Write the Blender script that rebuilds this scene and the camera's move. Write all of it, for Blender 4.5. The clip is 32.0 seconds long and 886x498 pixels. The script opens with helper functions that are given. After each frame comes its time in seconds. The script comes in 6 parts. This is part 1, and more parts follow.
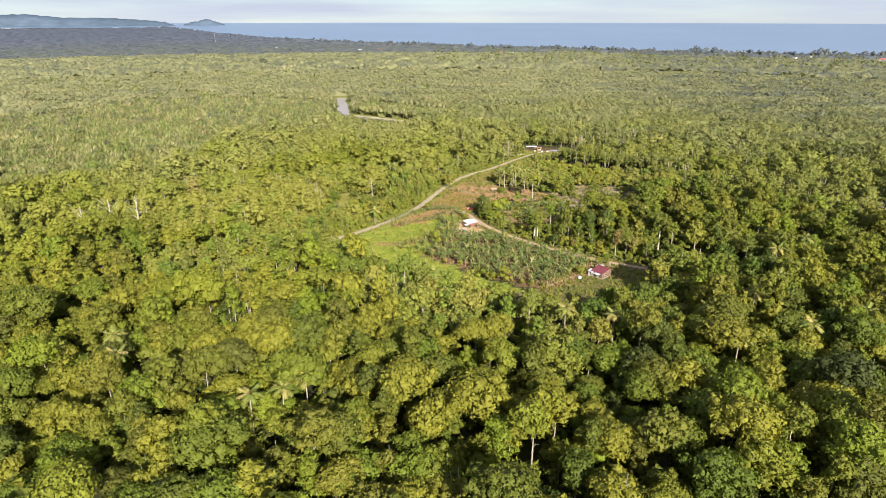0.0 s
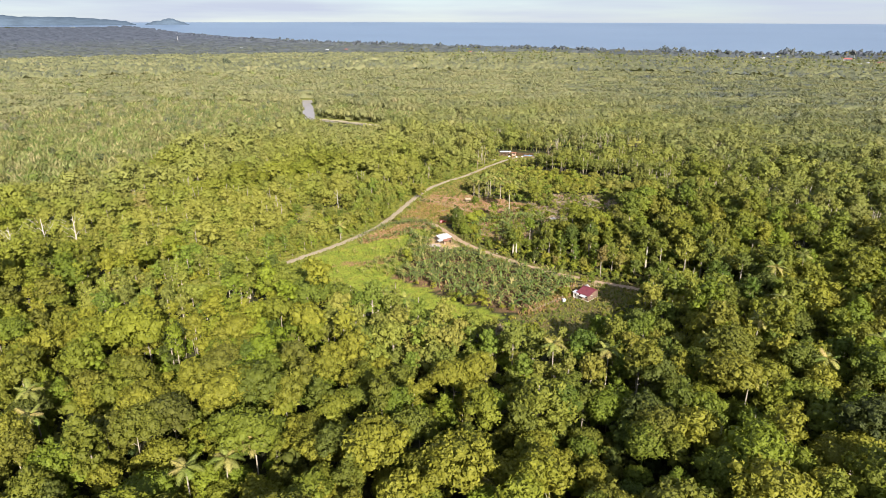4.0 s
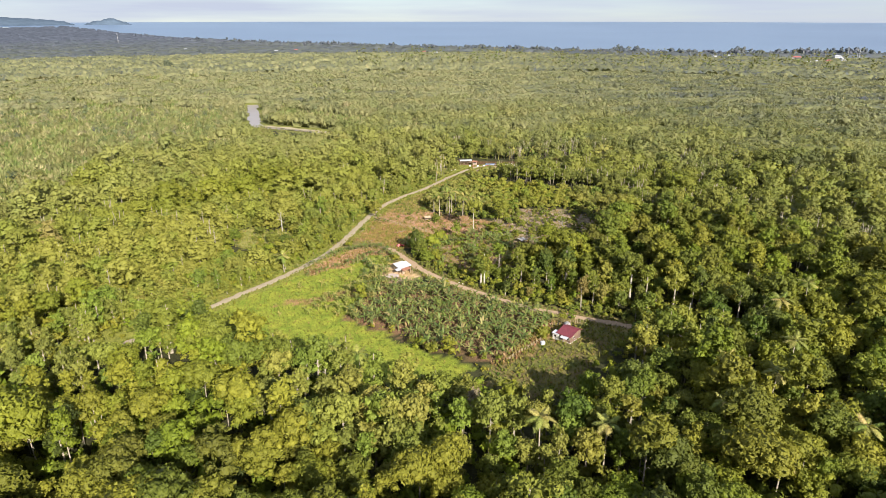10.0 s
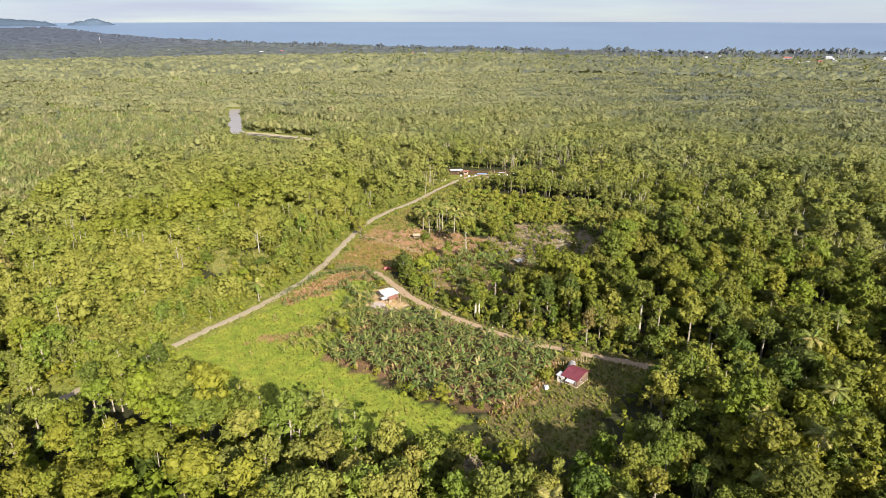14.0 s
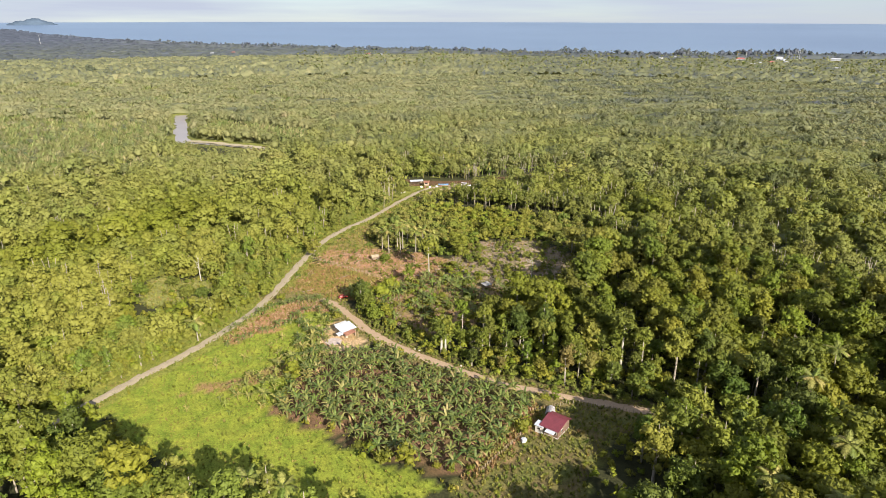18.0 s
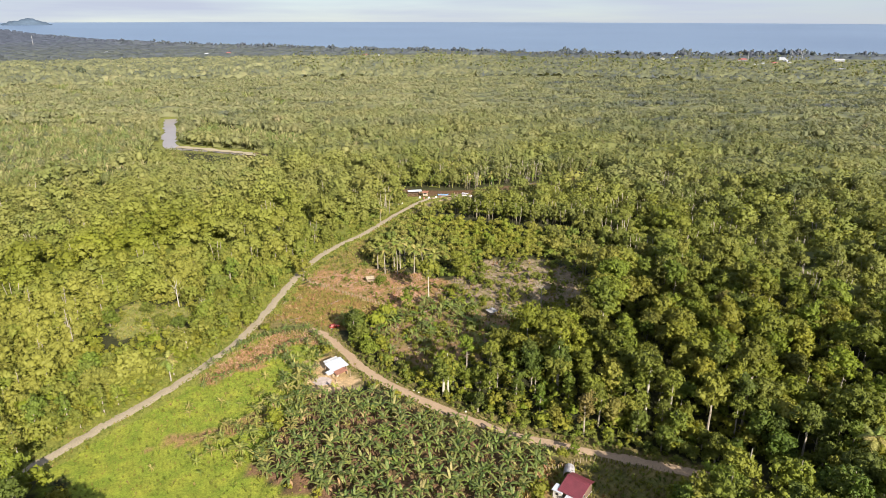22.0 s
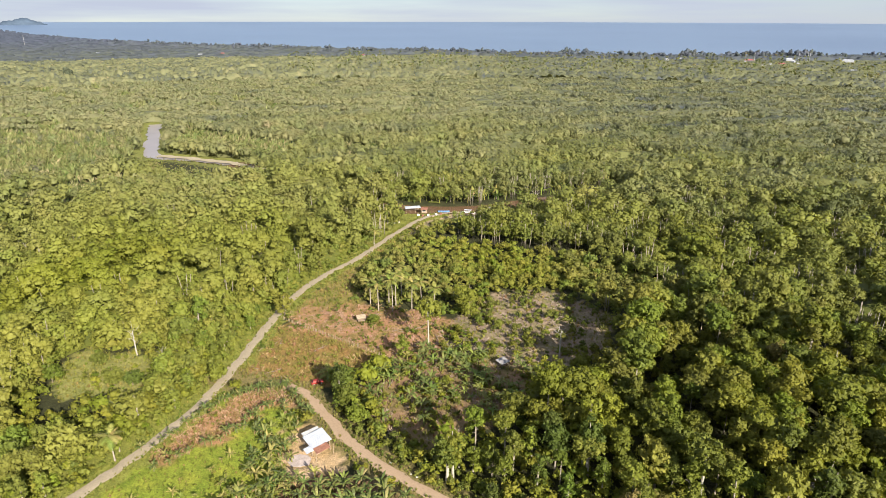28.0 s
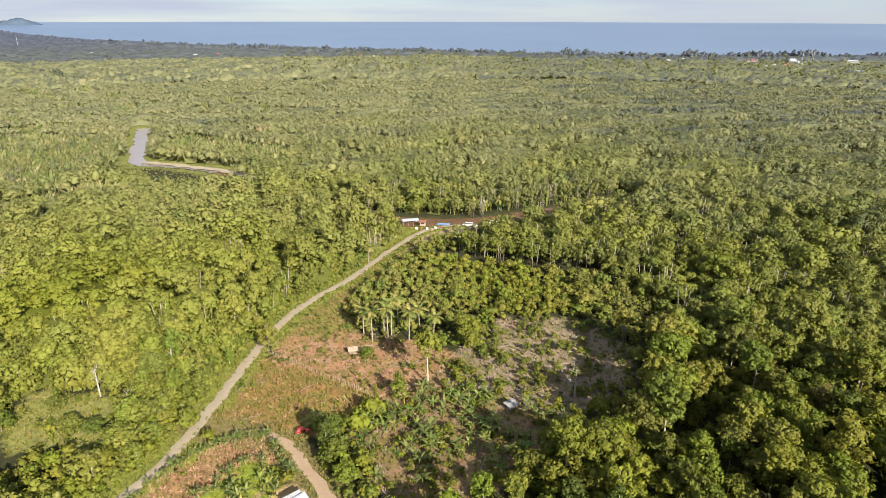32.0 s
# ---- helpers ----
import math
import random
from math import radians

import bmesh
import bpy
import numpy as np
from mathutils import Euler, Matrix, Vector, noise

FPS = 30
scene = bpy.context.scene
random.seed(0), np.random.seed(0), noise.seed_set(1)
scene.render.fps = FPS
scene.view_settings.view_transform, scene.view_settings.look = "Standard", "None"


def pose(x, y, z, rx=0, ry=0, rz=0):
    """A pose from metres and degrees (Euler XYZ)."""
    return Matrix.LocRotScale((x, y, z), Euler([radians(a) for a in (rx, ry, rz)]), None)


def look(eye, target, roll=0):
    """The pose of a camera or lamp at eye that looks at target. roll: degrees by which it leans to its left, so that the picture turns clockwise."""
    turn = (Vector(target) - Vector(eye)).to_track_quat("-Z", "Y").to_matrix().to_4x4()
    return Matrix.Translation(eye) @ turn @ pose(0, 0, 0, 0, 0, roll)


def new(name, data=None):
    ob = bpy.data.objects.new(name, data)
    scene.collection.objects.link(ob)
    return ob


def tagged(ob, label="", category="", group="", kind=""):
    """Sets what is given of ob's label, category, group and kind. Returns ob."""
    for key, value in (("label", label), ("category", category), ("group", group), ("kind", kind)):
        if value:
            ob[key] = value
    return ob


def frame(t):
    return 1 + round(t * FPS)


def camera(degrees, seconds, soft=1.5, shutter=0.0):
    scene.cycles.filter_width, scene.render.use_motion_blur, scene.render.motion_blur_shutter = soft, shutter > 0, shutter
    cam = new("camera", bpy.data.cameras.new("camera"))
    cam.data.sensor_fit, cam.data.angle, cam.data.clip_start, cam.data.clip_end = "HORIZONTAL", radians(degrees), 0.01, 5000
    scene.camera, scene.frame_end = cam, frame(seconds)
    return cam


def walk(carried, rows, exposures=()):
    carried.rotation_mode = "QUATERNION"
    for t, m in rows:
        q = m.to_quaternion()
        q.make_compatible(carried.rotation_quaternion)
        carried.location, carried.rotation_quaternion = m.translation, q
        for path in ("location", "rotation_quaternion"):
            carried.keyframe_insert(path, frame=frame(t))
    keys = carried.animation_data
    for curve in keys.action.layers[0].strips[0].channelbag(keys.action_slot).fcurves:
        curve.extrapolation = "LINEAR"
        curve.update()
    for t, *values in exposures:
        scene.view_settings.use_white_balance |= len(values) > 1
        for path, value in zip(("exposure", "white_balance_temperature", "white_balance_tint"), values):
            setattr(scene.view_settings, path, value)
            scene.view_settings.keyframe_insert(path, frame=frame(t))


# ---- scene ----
cam = camera(69.0, 32.0, soft=0.72)
PATH = [
    (0, (3.977, 0.052, 93.232), (3.747, 1.919, 92.553), 0.0),
    (1, (3.176, 5.782, 93.223), (2.967, 7.652, 92.544), 0.0),
    (2, (2.429, 11.542, 93.242), (2.241, 13.413, 92.563), 0.1),
    (3, (1.794, 17.257, 93.213), (1.628, 19.131, 92.533), 0.1),
    (5.5, (0.646, 31.506, 93.208), (0.534, 33.384, 92.528), 0.1),
    (6, (0.447, 34.325, 93.201), (0.344, 36.204, 92.521), 0.1),
    (7, (0.077, 39.915, 93.165), (-0.005, 41.794, 92.484), 0.1),
    (8, (-0.263, 45.553, 93.153), (-0.321, 47.432, 92.471), 0.1),
    (9, (-0.662, 51.223, 93.121), (-0.699, 53.103, 92.439), 0.1),
    (10, (-1.125, 57.004, 93.227), (-1.139, 58.884, 92.545), 0.0),
    (11, (-1.397, 62.856, 93.438), (-1.396, 64.736, 92.755), 0.1),
    (12, (-1.548, 68.767, 93.731), (-1.533, 70.647, 93.049), 0.1),
    (13, (-1.653, 74.631, 94.037), (-1.637, 76.511, 93.356), 0.1),
    (13.5, (-1.647, 77.481, 94.176), (-1.631, 79.361, 93.494), 0.0),
    (15.5, (-1.417, 88.664, 95.303), (-1.346, 90.543, 94.621), 0.1),
    (16, (-1.349, 91.492, 95.444), (-1.238, 93.368, 94.761), 0.1),
    (16.5, (-1.312, 94.343, 95.561), (-1.175, 96.218, 94.88), 0.1),
    (17, (-1.307, 97.134, 95.631), (-1.168, 99.009, 94.949), 0.1),
    (18, (-1.306, 102.707, 95.783), (-1.166, 104.582, 95.101), 0.1),
    (19, (-1.348, 108.224, 95.848), (-1.205, 110.099, 95.166), 0.0),
    (20, (-1.206, 113.876, 95.93), (-1.062, 115.75, 95.247), 0.1),
    (21, (-1.027, 119.632, 96.032), (-0.882, 121.506, 95.349), 0.1),
    (22, (-0.792, 125.306, 96.11), (-0.645, 127.18, 95.428), 0.1),
    (23, (-0.495, 130.887, 96.156), (-0.347, 132.761, 95.474), 0.1),
    (24, (-0.264, 136.55, 96.171), (-0.118, 138.424, 95.489), 0.1),
    (25, (-0.02, 142.287, 96.201), (0.128, 144.161, 95.519), 0.1),
    (25.5, (0.093, 145.175, 96.196), (0.242, 147.049, 95.514), 0.1),
    (27.5, (0.67, 156.726, 96.022), (0.82, 158.6, 95.34), 0.1),
    (28, (0.809, 159.544, 96.011), (0.96, 161.418, 95.328), 0.1),
    (29, (1.091, 164.977, 95.953), (1.242, 166.85, 95.269), 0.1),
    (30, (1.379, 170.474, 95.942), (1.53, 172.347, 95.259), 0.1),
    (31, (1.655, 176.106, 95.927), (1.808, 177.98, 95.244), 0.1),
    (32, (1.902, 181.7, 95.906), (2.058, 183.573, 95.223), 0.1),
]
walk(cam, [(t, look(eye, target, roll)) for t, eye, target, roll in PATH], exposures=[(0, 1.48), (10, 1.44), (20, 1.38), (32, 1.36)])


# ---- light ----
SUN_AZ, SUN_EL = 155.5, 27.0
world = bpy.data.worlds.new("sky")
scene.world = world
world.use_nodes = True
wn = world.node_tree.nodes
sky = wn.new("ShaderNodeTexSky")
sky.sky_type, sky.sun_disc = "NISHITA", False
sky.sun_elevation, sky.sun_rotation = radians(SUN_EL), radians(SUN_AZ)
sky.air_density, sky.dust_density, sky.ozone_density, sky.altitude = 1.0, 0.6, 2.5, 90
wc, wm = wn.new("ShaderNodeTexCoord"), wn.new("ShaderNodeMapping")
wm.inputs["Scale"].default_value = (1, 1, 14)
cloud, veil, thin = wn.new("ShaderNodeTexNoise"), wn.new("ShaderNodeMapRange"), wn.new("ShaderNodeMix")
cloud.inputs["Scale"].default_value, cloud.inputs["Detail"].default_value = 3.0, 7
veil.inputs["From Min"].default_value, veil.inputs["From Max"].default_value = 0.32, 0.68
veil.inputs["To Min"].default_value, veil.inputs["To Max"].default_value = 0.5, 1.0
thin.data_type = "RGBA"
thin.inputs[7].default_value = (4.0, 4.4, 5.35, 1)  # thin high cloud
wl = world.node_tree.links
lift = wn.new("ShaderNodeVectorMath")
lift.inputs[1].default_value = (0, 0, 0.03)
wl.new(wc.outputs["Generated"], lift.inputs[0])
wl.new(lift.outputs[0], sky.inputs["Vector"])
wl.new(wc.outputs["Generated"], wm.inputs["Vector"])
wl.new(wm.outputs[0], cloud.inputs["Vector"])
wl.new(cloud.outputs[0], veil.inputs[0])
wl.new(veil.outputs[0], thin.inputs[0])
wl.new(sky.outputs[0], thin.inputs[6])
wl.new(thin.outputs[2], wn["Background"].inputs[0])
wn["Background"].inputs[1].default_value = 0.055
sun = new("sun", bpy.data.lights.new("sun", "SUN"))
sun.data.energy, sun.data.angle, sun.data.color = 4.9, radians(0.55), (1.0, 0.915, 0.775)
sa, se = radians(SUN_AZ), radians(SUN_EL)
sun.matrix_world = look((300 * math.sin(sa) * math.cos(se), 300 * math.cos(sa) * math.cos(se), 300 * math.sin(se)), (0, 0, 0))


# ---- small builders ----
def material(name, rough=0.8, spec=0.3, metal=0.0):
    m = bpy.data.materials.new(name)
    m.use_nodes = True
    b = m.node_tree.nodes["Principled BSDF"]
    b.inputs["Roughness"].default_value = rough
    b.inputs["Specular IOR Level"].default_value = spec
    b.inputs["Metallic"].default_value = metal
    return m, m.node_tree, b


def node(tree, kind, **values):
    n = tree.nodes.new(kind)
    for k, v in values.items():
        n.inputs[k.replace("_", " ")].default_value = v
    return n


def ramp(tree, source, stops):
    n = tree.nodes.new("ShaderNodeValToRGB")
    while len(n.color_ramp.elements) < len(stops):
        n.color_ramp.elements.new(0.5)
    for e, (p, c) in zip(n.color_ramp.elements, stops):
        e.position, e.color = p, (*c, 1)
    tree.links.new(source, n.inputs[0])
    return n.outputs[0]


def mix(tree, a, b, fac=1.0, blend="MULTIPLY"):
    n = tree.nodes.new("ShaderNodeMix")
    n.data_type, n.blend_type = "RGBA", blend
    for socket, v in ((n.inputs[0], fac), (n.inputs[6], a), (n.inputs[7], b)):
        if hasattr(v, "is_linked"):
            tree.links.new(v, socket)
        else:
            socket.default_value = v if isinstance(v, (int, float)) else (*v, 1)
    return n.outputs[2]


def noise_fac(tree, scale, detail=4, rough=0.6, coords="Object"):
    c = tree.nodes.new("ShaderNodeTexCoord")
    n = node(tree, "ShaderNodeTexNoise", Scale=scale, Detail=detail, Roughness=rough)
    tree.links.new(c.outputs[coords], n.inputs["Vector"])
    return n.outputs[0]


def bump(tree, bsdf, source, strength, distance):
    n = node(tree, "ShaderNodeBump", Strength=strength, Distance=distance)
    tree.links.new(source, n.inputs["Height"])
    tree.links.new(n.outputs[0], bsdf.inputs["Normal"])


GREENS = [(0.0, (0.03, 0.044, 0.014)), (0.22, (0.064, 0.08, 0.014)), (0.5, (0.112, 0.128, 0.016)), (0.75, (0.155, 0.174, 0.018)),
          (0.92, (0.188, 0.198, 0.024)), (1.0, (0.15, 0.115, 0.05))]


def leaf_material(name, source, stops=GREENS, through_light=0.26, grain=2.4, pale=None, contrast=1.0):
    """Foliage; source: 'tint' (a value stored per tree) or 'object' (a value per object)."""
    m, t, b = material(name, 0.6, 0.22)
    if source == "tint":
        a = t.nodes.new("ShaderNodeAttribute")
        a.attribute_name = "tint"
        fac = a.outputs["Fac"]
    else:
        fac = t.nodes.new("ShaderNodeObjectInfo").outputs["Random"]
    colour = ramp(t, fac, stops)
    # second ramp blends distance haze into the leaf colour
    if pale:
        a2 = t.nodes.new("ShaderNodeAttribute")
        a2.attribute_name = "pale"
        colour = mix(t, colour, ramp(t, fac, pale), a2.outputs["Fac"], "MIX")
    island = t.nodes.new("ShaderNodeNewGeometry").outputs["Random Per Island"]
    # fresh green against olive, tree by tree
    spin, wide = t.nodes.new("ShaderNodeMath"), t.nodes.new("ShaderNodeMath")
    spin.operation, wide.operation = "FRACT", "MULTIPLY"
    wide.inputs[1].default_value = 37.7
    t.links.new(fac, wide.inputs[0])
    t.links.new(wide.outputs[0], spin.inputs[0])
    hue = spin.outputs[0]
    colour = mix(t, colour, ramp(t, hue, [(0.05, (0.9, 1.04, 0.88)), (0.3, (0.99, 1.0, 1.0)), (0.6, (1.05, 1.0, 1.07)), (0.95, (1.12, 0.98, 1.2))]), contrast)
    colour = mix(t, colour, ramp(t, island, [(0, (0.78, 0.8, 0.76)), (1, (1.21, 1.2, 1.18))]), contrast)
    colour = mix(t, colour, ramp(t, noise_fac(t, 1.7, 6, 0.75), [(0.3, (0.72, 0.74, 0.72)), (0.7, (1.22, 1.2, 1.15))]), contrast)
    t.links.new(colour, b.inputs["Base Color"])
    tc = t.nodes.new("ShaderNodeTexCoord")
    cells = node(t, "ShaderNodeTexVoronoi", Scale=grain)
    t.links.new(tc.outputs["Object"], cells.inputs["Vector"])
    bump(t, b, cells.outputs["Distance"], 0.85 * contrast, -0.5 / grain)
    tr = t.nodes.new("ShaderNodeBsdfTranslucent")
    t.links.new(mix(t, colour, (1.5, 1.35, 0.6)), tr.inputs[0])
    ms = t.nodes.new("ShaderNodeMixShader")
    ms.inputs[0].default_value = through_light
    t.links.new(b.outputs[0], ms.inputs[1])
    t.links.new(tr.outputs[0], ms.inputs[2])
    t.links.new(ms.outputs[0], t.nodes["Material Output"].inputs[0])
    return m


def plain(name, colour, rough=0.8, spec=0.3, metal=0.0, scale=3.0, vary=0.35, relief=0.0):
    """A surface of one colour with grain and stains at two scales."""
    m, t, b = material(name, rough, spec, metal)
    lo, hi = 1 - vary, 1 + vary * 0.6
    c = mix(t, colour, ramp(t, noise_fac(t, scale, 5, 0.65), [(0.3, (lo, lo, lo)), (0.7, (hi, hi, hi))]))
    c = mix(t, c, ramp(t, noise_fac(t, scale * 7, 3, 0.6), [(0.3, (0.85, 0.85, 0.85)), (0.7, (1.12, 1.12, 1.12))]))
    t.links.new(c, b.inputs["Base Color"])
    if relief:
        bump(t, b, noise_fac(t, scale * 4, 4), 0.6, relief)
    return m


def mesh_np(name, verts, tris, mat, tint=None, pale=None):
    """A mesh of triangles out of arrays; tint: a value per vertex."""
    me = bpy.data.meshes.new(name)
    verts, tris = np.asarray(verts, np.float32), np.asarray(tris, np.int32)
    me.vertices.add(len(verts))
    me.vertices.foreach_set("co", verts.ravel())
    me.loops.add(tris.size)
    me.loops.foreach_set("vertex_index", tris.ravel())
    me.polygons.add(len(tris))
    me.polygons.foreach_set("loop_start", np.arange(0, tris.size, 3, dtype=np.int32))
    if tint is not None:
        me.attributes.new("tint", "FLOAT", "POINT").data.foreach_set("value", np.asarray(tint, np.float32))
    if pale is not None:
        me.attributes.new("pale", "FLOAT", "POINT").data.foreach_set("value", np.asarray(pale, np.float32))
    me.materials.append(mat)
    me.update(calc_edges=True)
    return me


def part(name, data, mat, parent, label="", at=None):
    """One mesh object (from a bmesh or a mesh) under a thing or a part."""
    if isinstance(data, bmesh.types.BMesh):
        me = bpy.data.meshes.new(name)
        data.to_mesh(me)
        data.free()
        me.materials.append(mat)
    else:
        me = data
    ob = new(name, me)
    ob.parent = parent
    if at is not None:
        ob.matrix_basis = at
    return tagged(ob, label)


def thing(name, m, label, category, group="", kind=""):
    ob = new(name)
    ob.empty_display_size = 0.3
    ob.matrix_basis = m
    return tagged(ob, label, category, group, kind)


def box(sx, sy, sz, at=None, bevel=0.02):
    """A box with broken edges standing on z = 0 of its own pose."""
    bm = bmesh.new()
    bmesh.ops.create_cube(bm, size=1, matrix=Matrix.Translation((0, 0, sz / 2)) @ Matrix.Diagonal((sx, sy, sz, 1)))
    if bevel:
        bmesh.ops.bevel(bm, geom=bm.edges[:], offset=bevel, segments=1, affect="EDGES")
    if at is not None:
        bm.transform(at)
    return bm


def tube(points, radii, sides=6, bm=None):
    """A tapered limb along points."""
    bm = bm or bmesh.new()
    rings = []
    for i, p in enumerate(points):
        p = Vector(p)
        d = (Vector(points[min(i + 1, len(points) - 1)]) - Vector(points[max(i - 1, 0)])).normalized()
        q = d.to_track_quat("Z", "Y")
        rings.append([bm.verts.new(p + q @ Vector((math.cos(a), math.sin(a), 0)) * radii[i]) for a in [2 * math.pi * k / sides for k in range(sides)]])
    for a, b in zip(rings, rings[1:]):
        for k in range(sides):
            bm.faces.new((a[k], a[(k + 1) % sides], b[(k + 1) % sides], b[k]))
    bm.faces.new(rings[0][::-1])
    bm.faces.new(rings[-1])
    return bm


# ---- plan ----
ROAD = [(-110, 212), (-95, 234), (-86, 248.5), (-79, 259.5), (-74, 267), (-65, 280), (-57, 295), (-50.2, 311), (-45.7, 330), (-40, 359), (-34.5, 380),
        (-25, 399), (-14, 415), (0, 443), (11.5, 463), (18, 471), (25, 475)]
LANE = [(-47.5, 322), (-35, 318.3), (-24.5, 312.8), (-18, 302), (-10.3, 289), (1, 276.5), (13.5, 265.3), (27.2, 255.5), (41, 249), (49, 245.7), (59.5, 241), (74, 234)]
RIVER = [(-218, 783), (-207, 745), (-196, 712), (-182, 664), (-170, 636), (-138, 622), (-108, 606), (-66, 568), (-35, 525), (-12, 498), (10, 486), (45, 483), (79, 495), (130, 515)]
MEADOW = [(-84, 253), (-70, 266), (-60.5, 281), (-52, 294), (-46, 314), (-33, 314), (-24, 300), (-24, 278), (-31, 265), (-34, 246), (-20, 237), (-8, 224), (7, 216), (2, 205), (-12, 205),
          (-28, 211), (-44, 218), (-62, 232)]
BANANAS = [(-34, 246), (-30, 262), (-25, 278), (-12, 278), (4, 269), (27, 253), (34, 245), (31, 240), (23, 229), (12.5, 219.5), (-4, 225), (-15, 235)]
YARD = [(28, 230), (31, 241), (43, 246), (60, 239), (60, 234), (46, 226), (38, 213), (32, 201), (18, 199), (4, 204), (10, 216), (22, 229)]
SHACK_YARD = [(-27, 281), (-22, 277), (-14, 277.5), (-9.5, 287), (-18, 300), (-25, 296)]
RED = [(-38, 366), (-12, 369), (2, 364), (18, 355), (22, 345), (11, 333), (0, 327), (-7.5, 334.5), (-21, 346), (-35, 352)]
BROWN = [(-42, 362), (-35, 352), (-21, 346), (-7.5, 334.5), (0, 326.5), (-13, 321), (-20, 313), (-44, 320), (-44.5, 335)]
DEBRIS = [(16, 348), (28, 362), (36, 374), (62, 374), (74, 350), (63, 329), (45, 318), (30, 326), (11, 334)]
BANANAS_FAR = [(-12, 314), (0, 326), (14, 335), (31, 328), (45, 317), (34, 302), (20, 293), (9, 287), (2, 289), (-4, 297), (-8, 305)]
STRIP = [(-24, 306), (-29, 315), (-38.2, 315.5), (-47.2, 306), (-58.5, 290), (-54.7, 283.6), (-44.3, 292.5), (-39.3, 296.1), (-36.7, 302), (-31.6, 309), (-26.7, 306)]
GLADE = [(-98, 334), (-92, 344), (-85, 338), (-77, 340), (-68, 329), (-72, 322), (-64, 315), (-73, 312), (-80, 317), (-88, 311), (-94, 321)]
LANDING = [(-14, 408), (-4, 436), (6, 462), (6, 478), (24, 480), (40, 473), (26, 462), (16, 446), (6, 438), (-6, 412)]
SCRUB = [(-22, 372), (0, 366), (24, 357), (36, 376), (64, 376), (80, 352), (96, 372), (80, 410), (40, 425), (14, 440), (-4, 408), (-18, 392)]
LOW_BANK = [(-200, 655), (-176, 650), (-164, 628), (-138, 616), (-108, 600), (-68, 564), (-78, 556), (-110, 562), (-150, 578), (-186, 590), (-200, 615)]
SUN_GAP = [(28, 226), (40, 240), (55, 210), (38, 199)]
LANE_BELT = [(-14, 300), (-6, 287), (2, 279), (12, 276), (13, 298), (0, 300)]
VERGE = [(-40, 361), (-37, 366), (-10, 369), (-14, 384), (-9, 400), (3, 424), (15, 446), (9, 454), (0, 443), (-14, 415), (-25, 399), (-34.5, 380)]
GROVE = [(-46, 252), (-36, 247), (-30, 255), (-24, 270), (-21.5, 279), (-25, 300), (-29, 304), (-32, 288), (-37, 270), (-47, 262)]
DRY_EDGE = [(11, 217.5), (16.5, 217.5), (33, 238), (36, 244), (28, 248), (26, 242), (22, 232)]
STRIP_LOW = [(-59, 256), (-49, 258), (-39, 263), (-33, 270), (-38, 269), (-48, 263), (-58, 260)]
APRON = [(0, 448), (8, 466), (12, 479), (24, 481), (44, 478), (40, 470), (24, 464), (14, 450), (4, 438)]
RIVER_EDGE = [(22, 481), (40, 476), (64, 481), (68, 472), (48, 458), (26, 458)]
OPEN = [VERGE, MEADOW, BANANAS, YARD, SHACK_YARD, RED, BROWN, DEBRIS, BANANAS_FAR, STRIP, GLADE, LANDING]


def inside(poly, x, y):
    """Which of the points lie in the polygon (arrays)."""
    hit = np.zeros(np.shape(x), bool)
    for (x0, y0), (x1, y1) in zip(poly, poly[1:] + poly[:1]):
        if y0 != y1:
            hit ^= ((y0 > y) != (y1 > y)) & (x < (x1 - x0) * (y - y0) / (y1 - y0) + x0)
    return hit


def off_line(line, x, y):
    """Distance of the points from a polyline (arrays)."""
    best = np.full(np.shape(x), 1e9)
    for (x0, y0), (x1, y1) in zip(line, line[1:]):
        dx, dy = x1 - x0, y1 - y0
        u = np.clip(((x - x0) * dx + (y - y0) * dy) / (dx * dx + dy * dy), 0, 1)
        best = np.minimum(best, np.hypot(x - x0 - u * dx, y - y0 - u * dy))
    return best


def in_open(x, y):
    """Where no forest stands."""
    hit = np.zeros(np.shape(x), bool)
    for p in OPEN:
        hit |= inside(p, x, y)
    return hit | (off_line(ROAD, x, y) < 4.2) | (off_line(LANE, x, y) < 3.4) | (off_line(RIVER, x, y) < np.where(x > 2, 9.0, np.where(y > 690, 11.0, np.where(y > 600, 7.5, 2.5))))


COAST = [(-50, 4330), (-40, 4300), (-33, 4250), (-29, 4050), (-25.2, 3200), (-22.3, 2830), (-17.8, 2530), (-15, 2370), (-10.4, 2220), (-4.3, 2020), (4.6, 1870), (13.1, 1770), (21.3, 1755), (29, 1860), (35, 1950), (50, 2300)]


def coast_at(az):
    """Distance of the shore from the origin in a direction (degrees from y towards x)."""
    return np.interp(az, [c[0] for c in COAST], [c[1] for c in COAST])


def base_z(x, y):
    """The sheet rises slightly far out, so that the sea meets the sky where it does from this height."""
    return 50.5 * np.clip((np.hypot(x, y) - 2300) / 2600, 0, 1) ** 1.25


def wave(x, y, scale, seed):
    """Smooth noise from -1 to 1 (arrays)."""
    rng = np.random.default_rng(seed)
    out = np.zeros(np.shape(x))
    for k in range(6):
        a, p, f = rng.uniform(0, 6.28), rng.uniform(0, 6.28), rng.uniform(0.7, 1.6) * 6.28 / scale
        out += np.sin((x * math.cos(a) + y * math.sin(a)) * f + p + 1.3 * np.sin((x * math.sin(a) - y * math.cos(a)) * f * 0.6 + p * 2))
    return out / 3.5


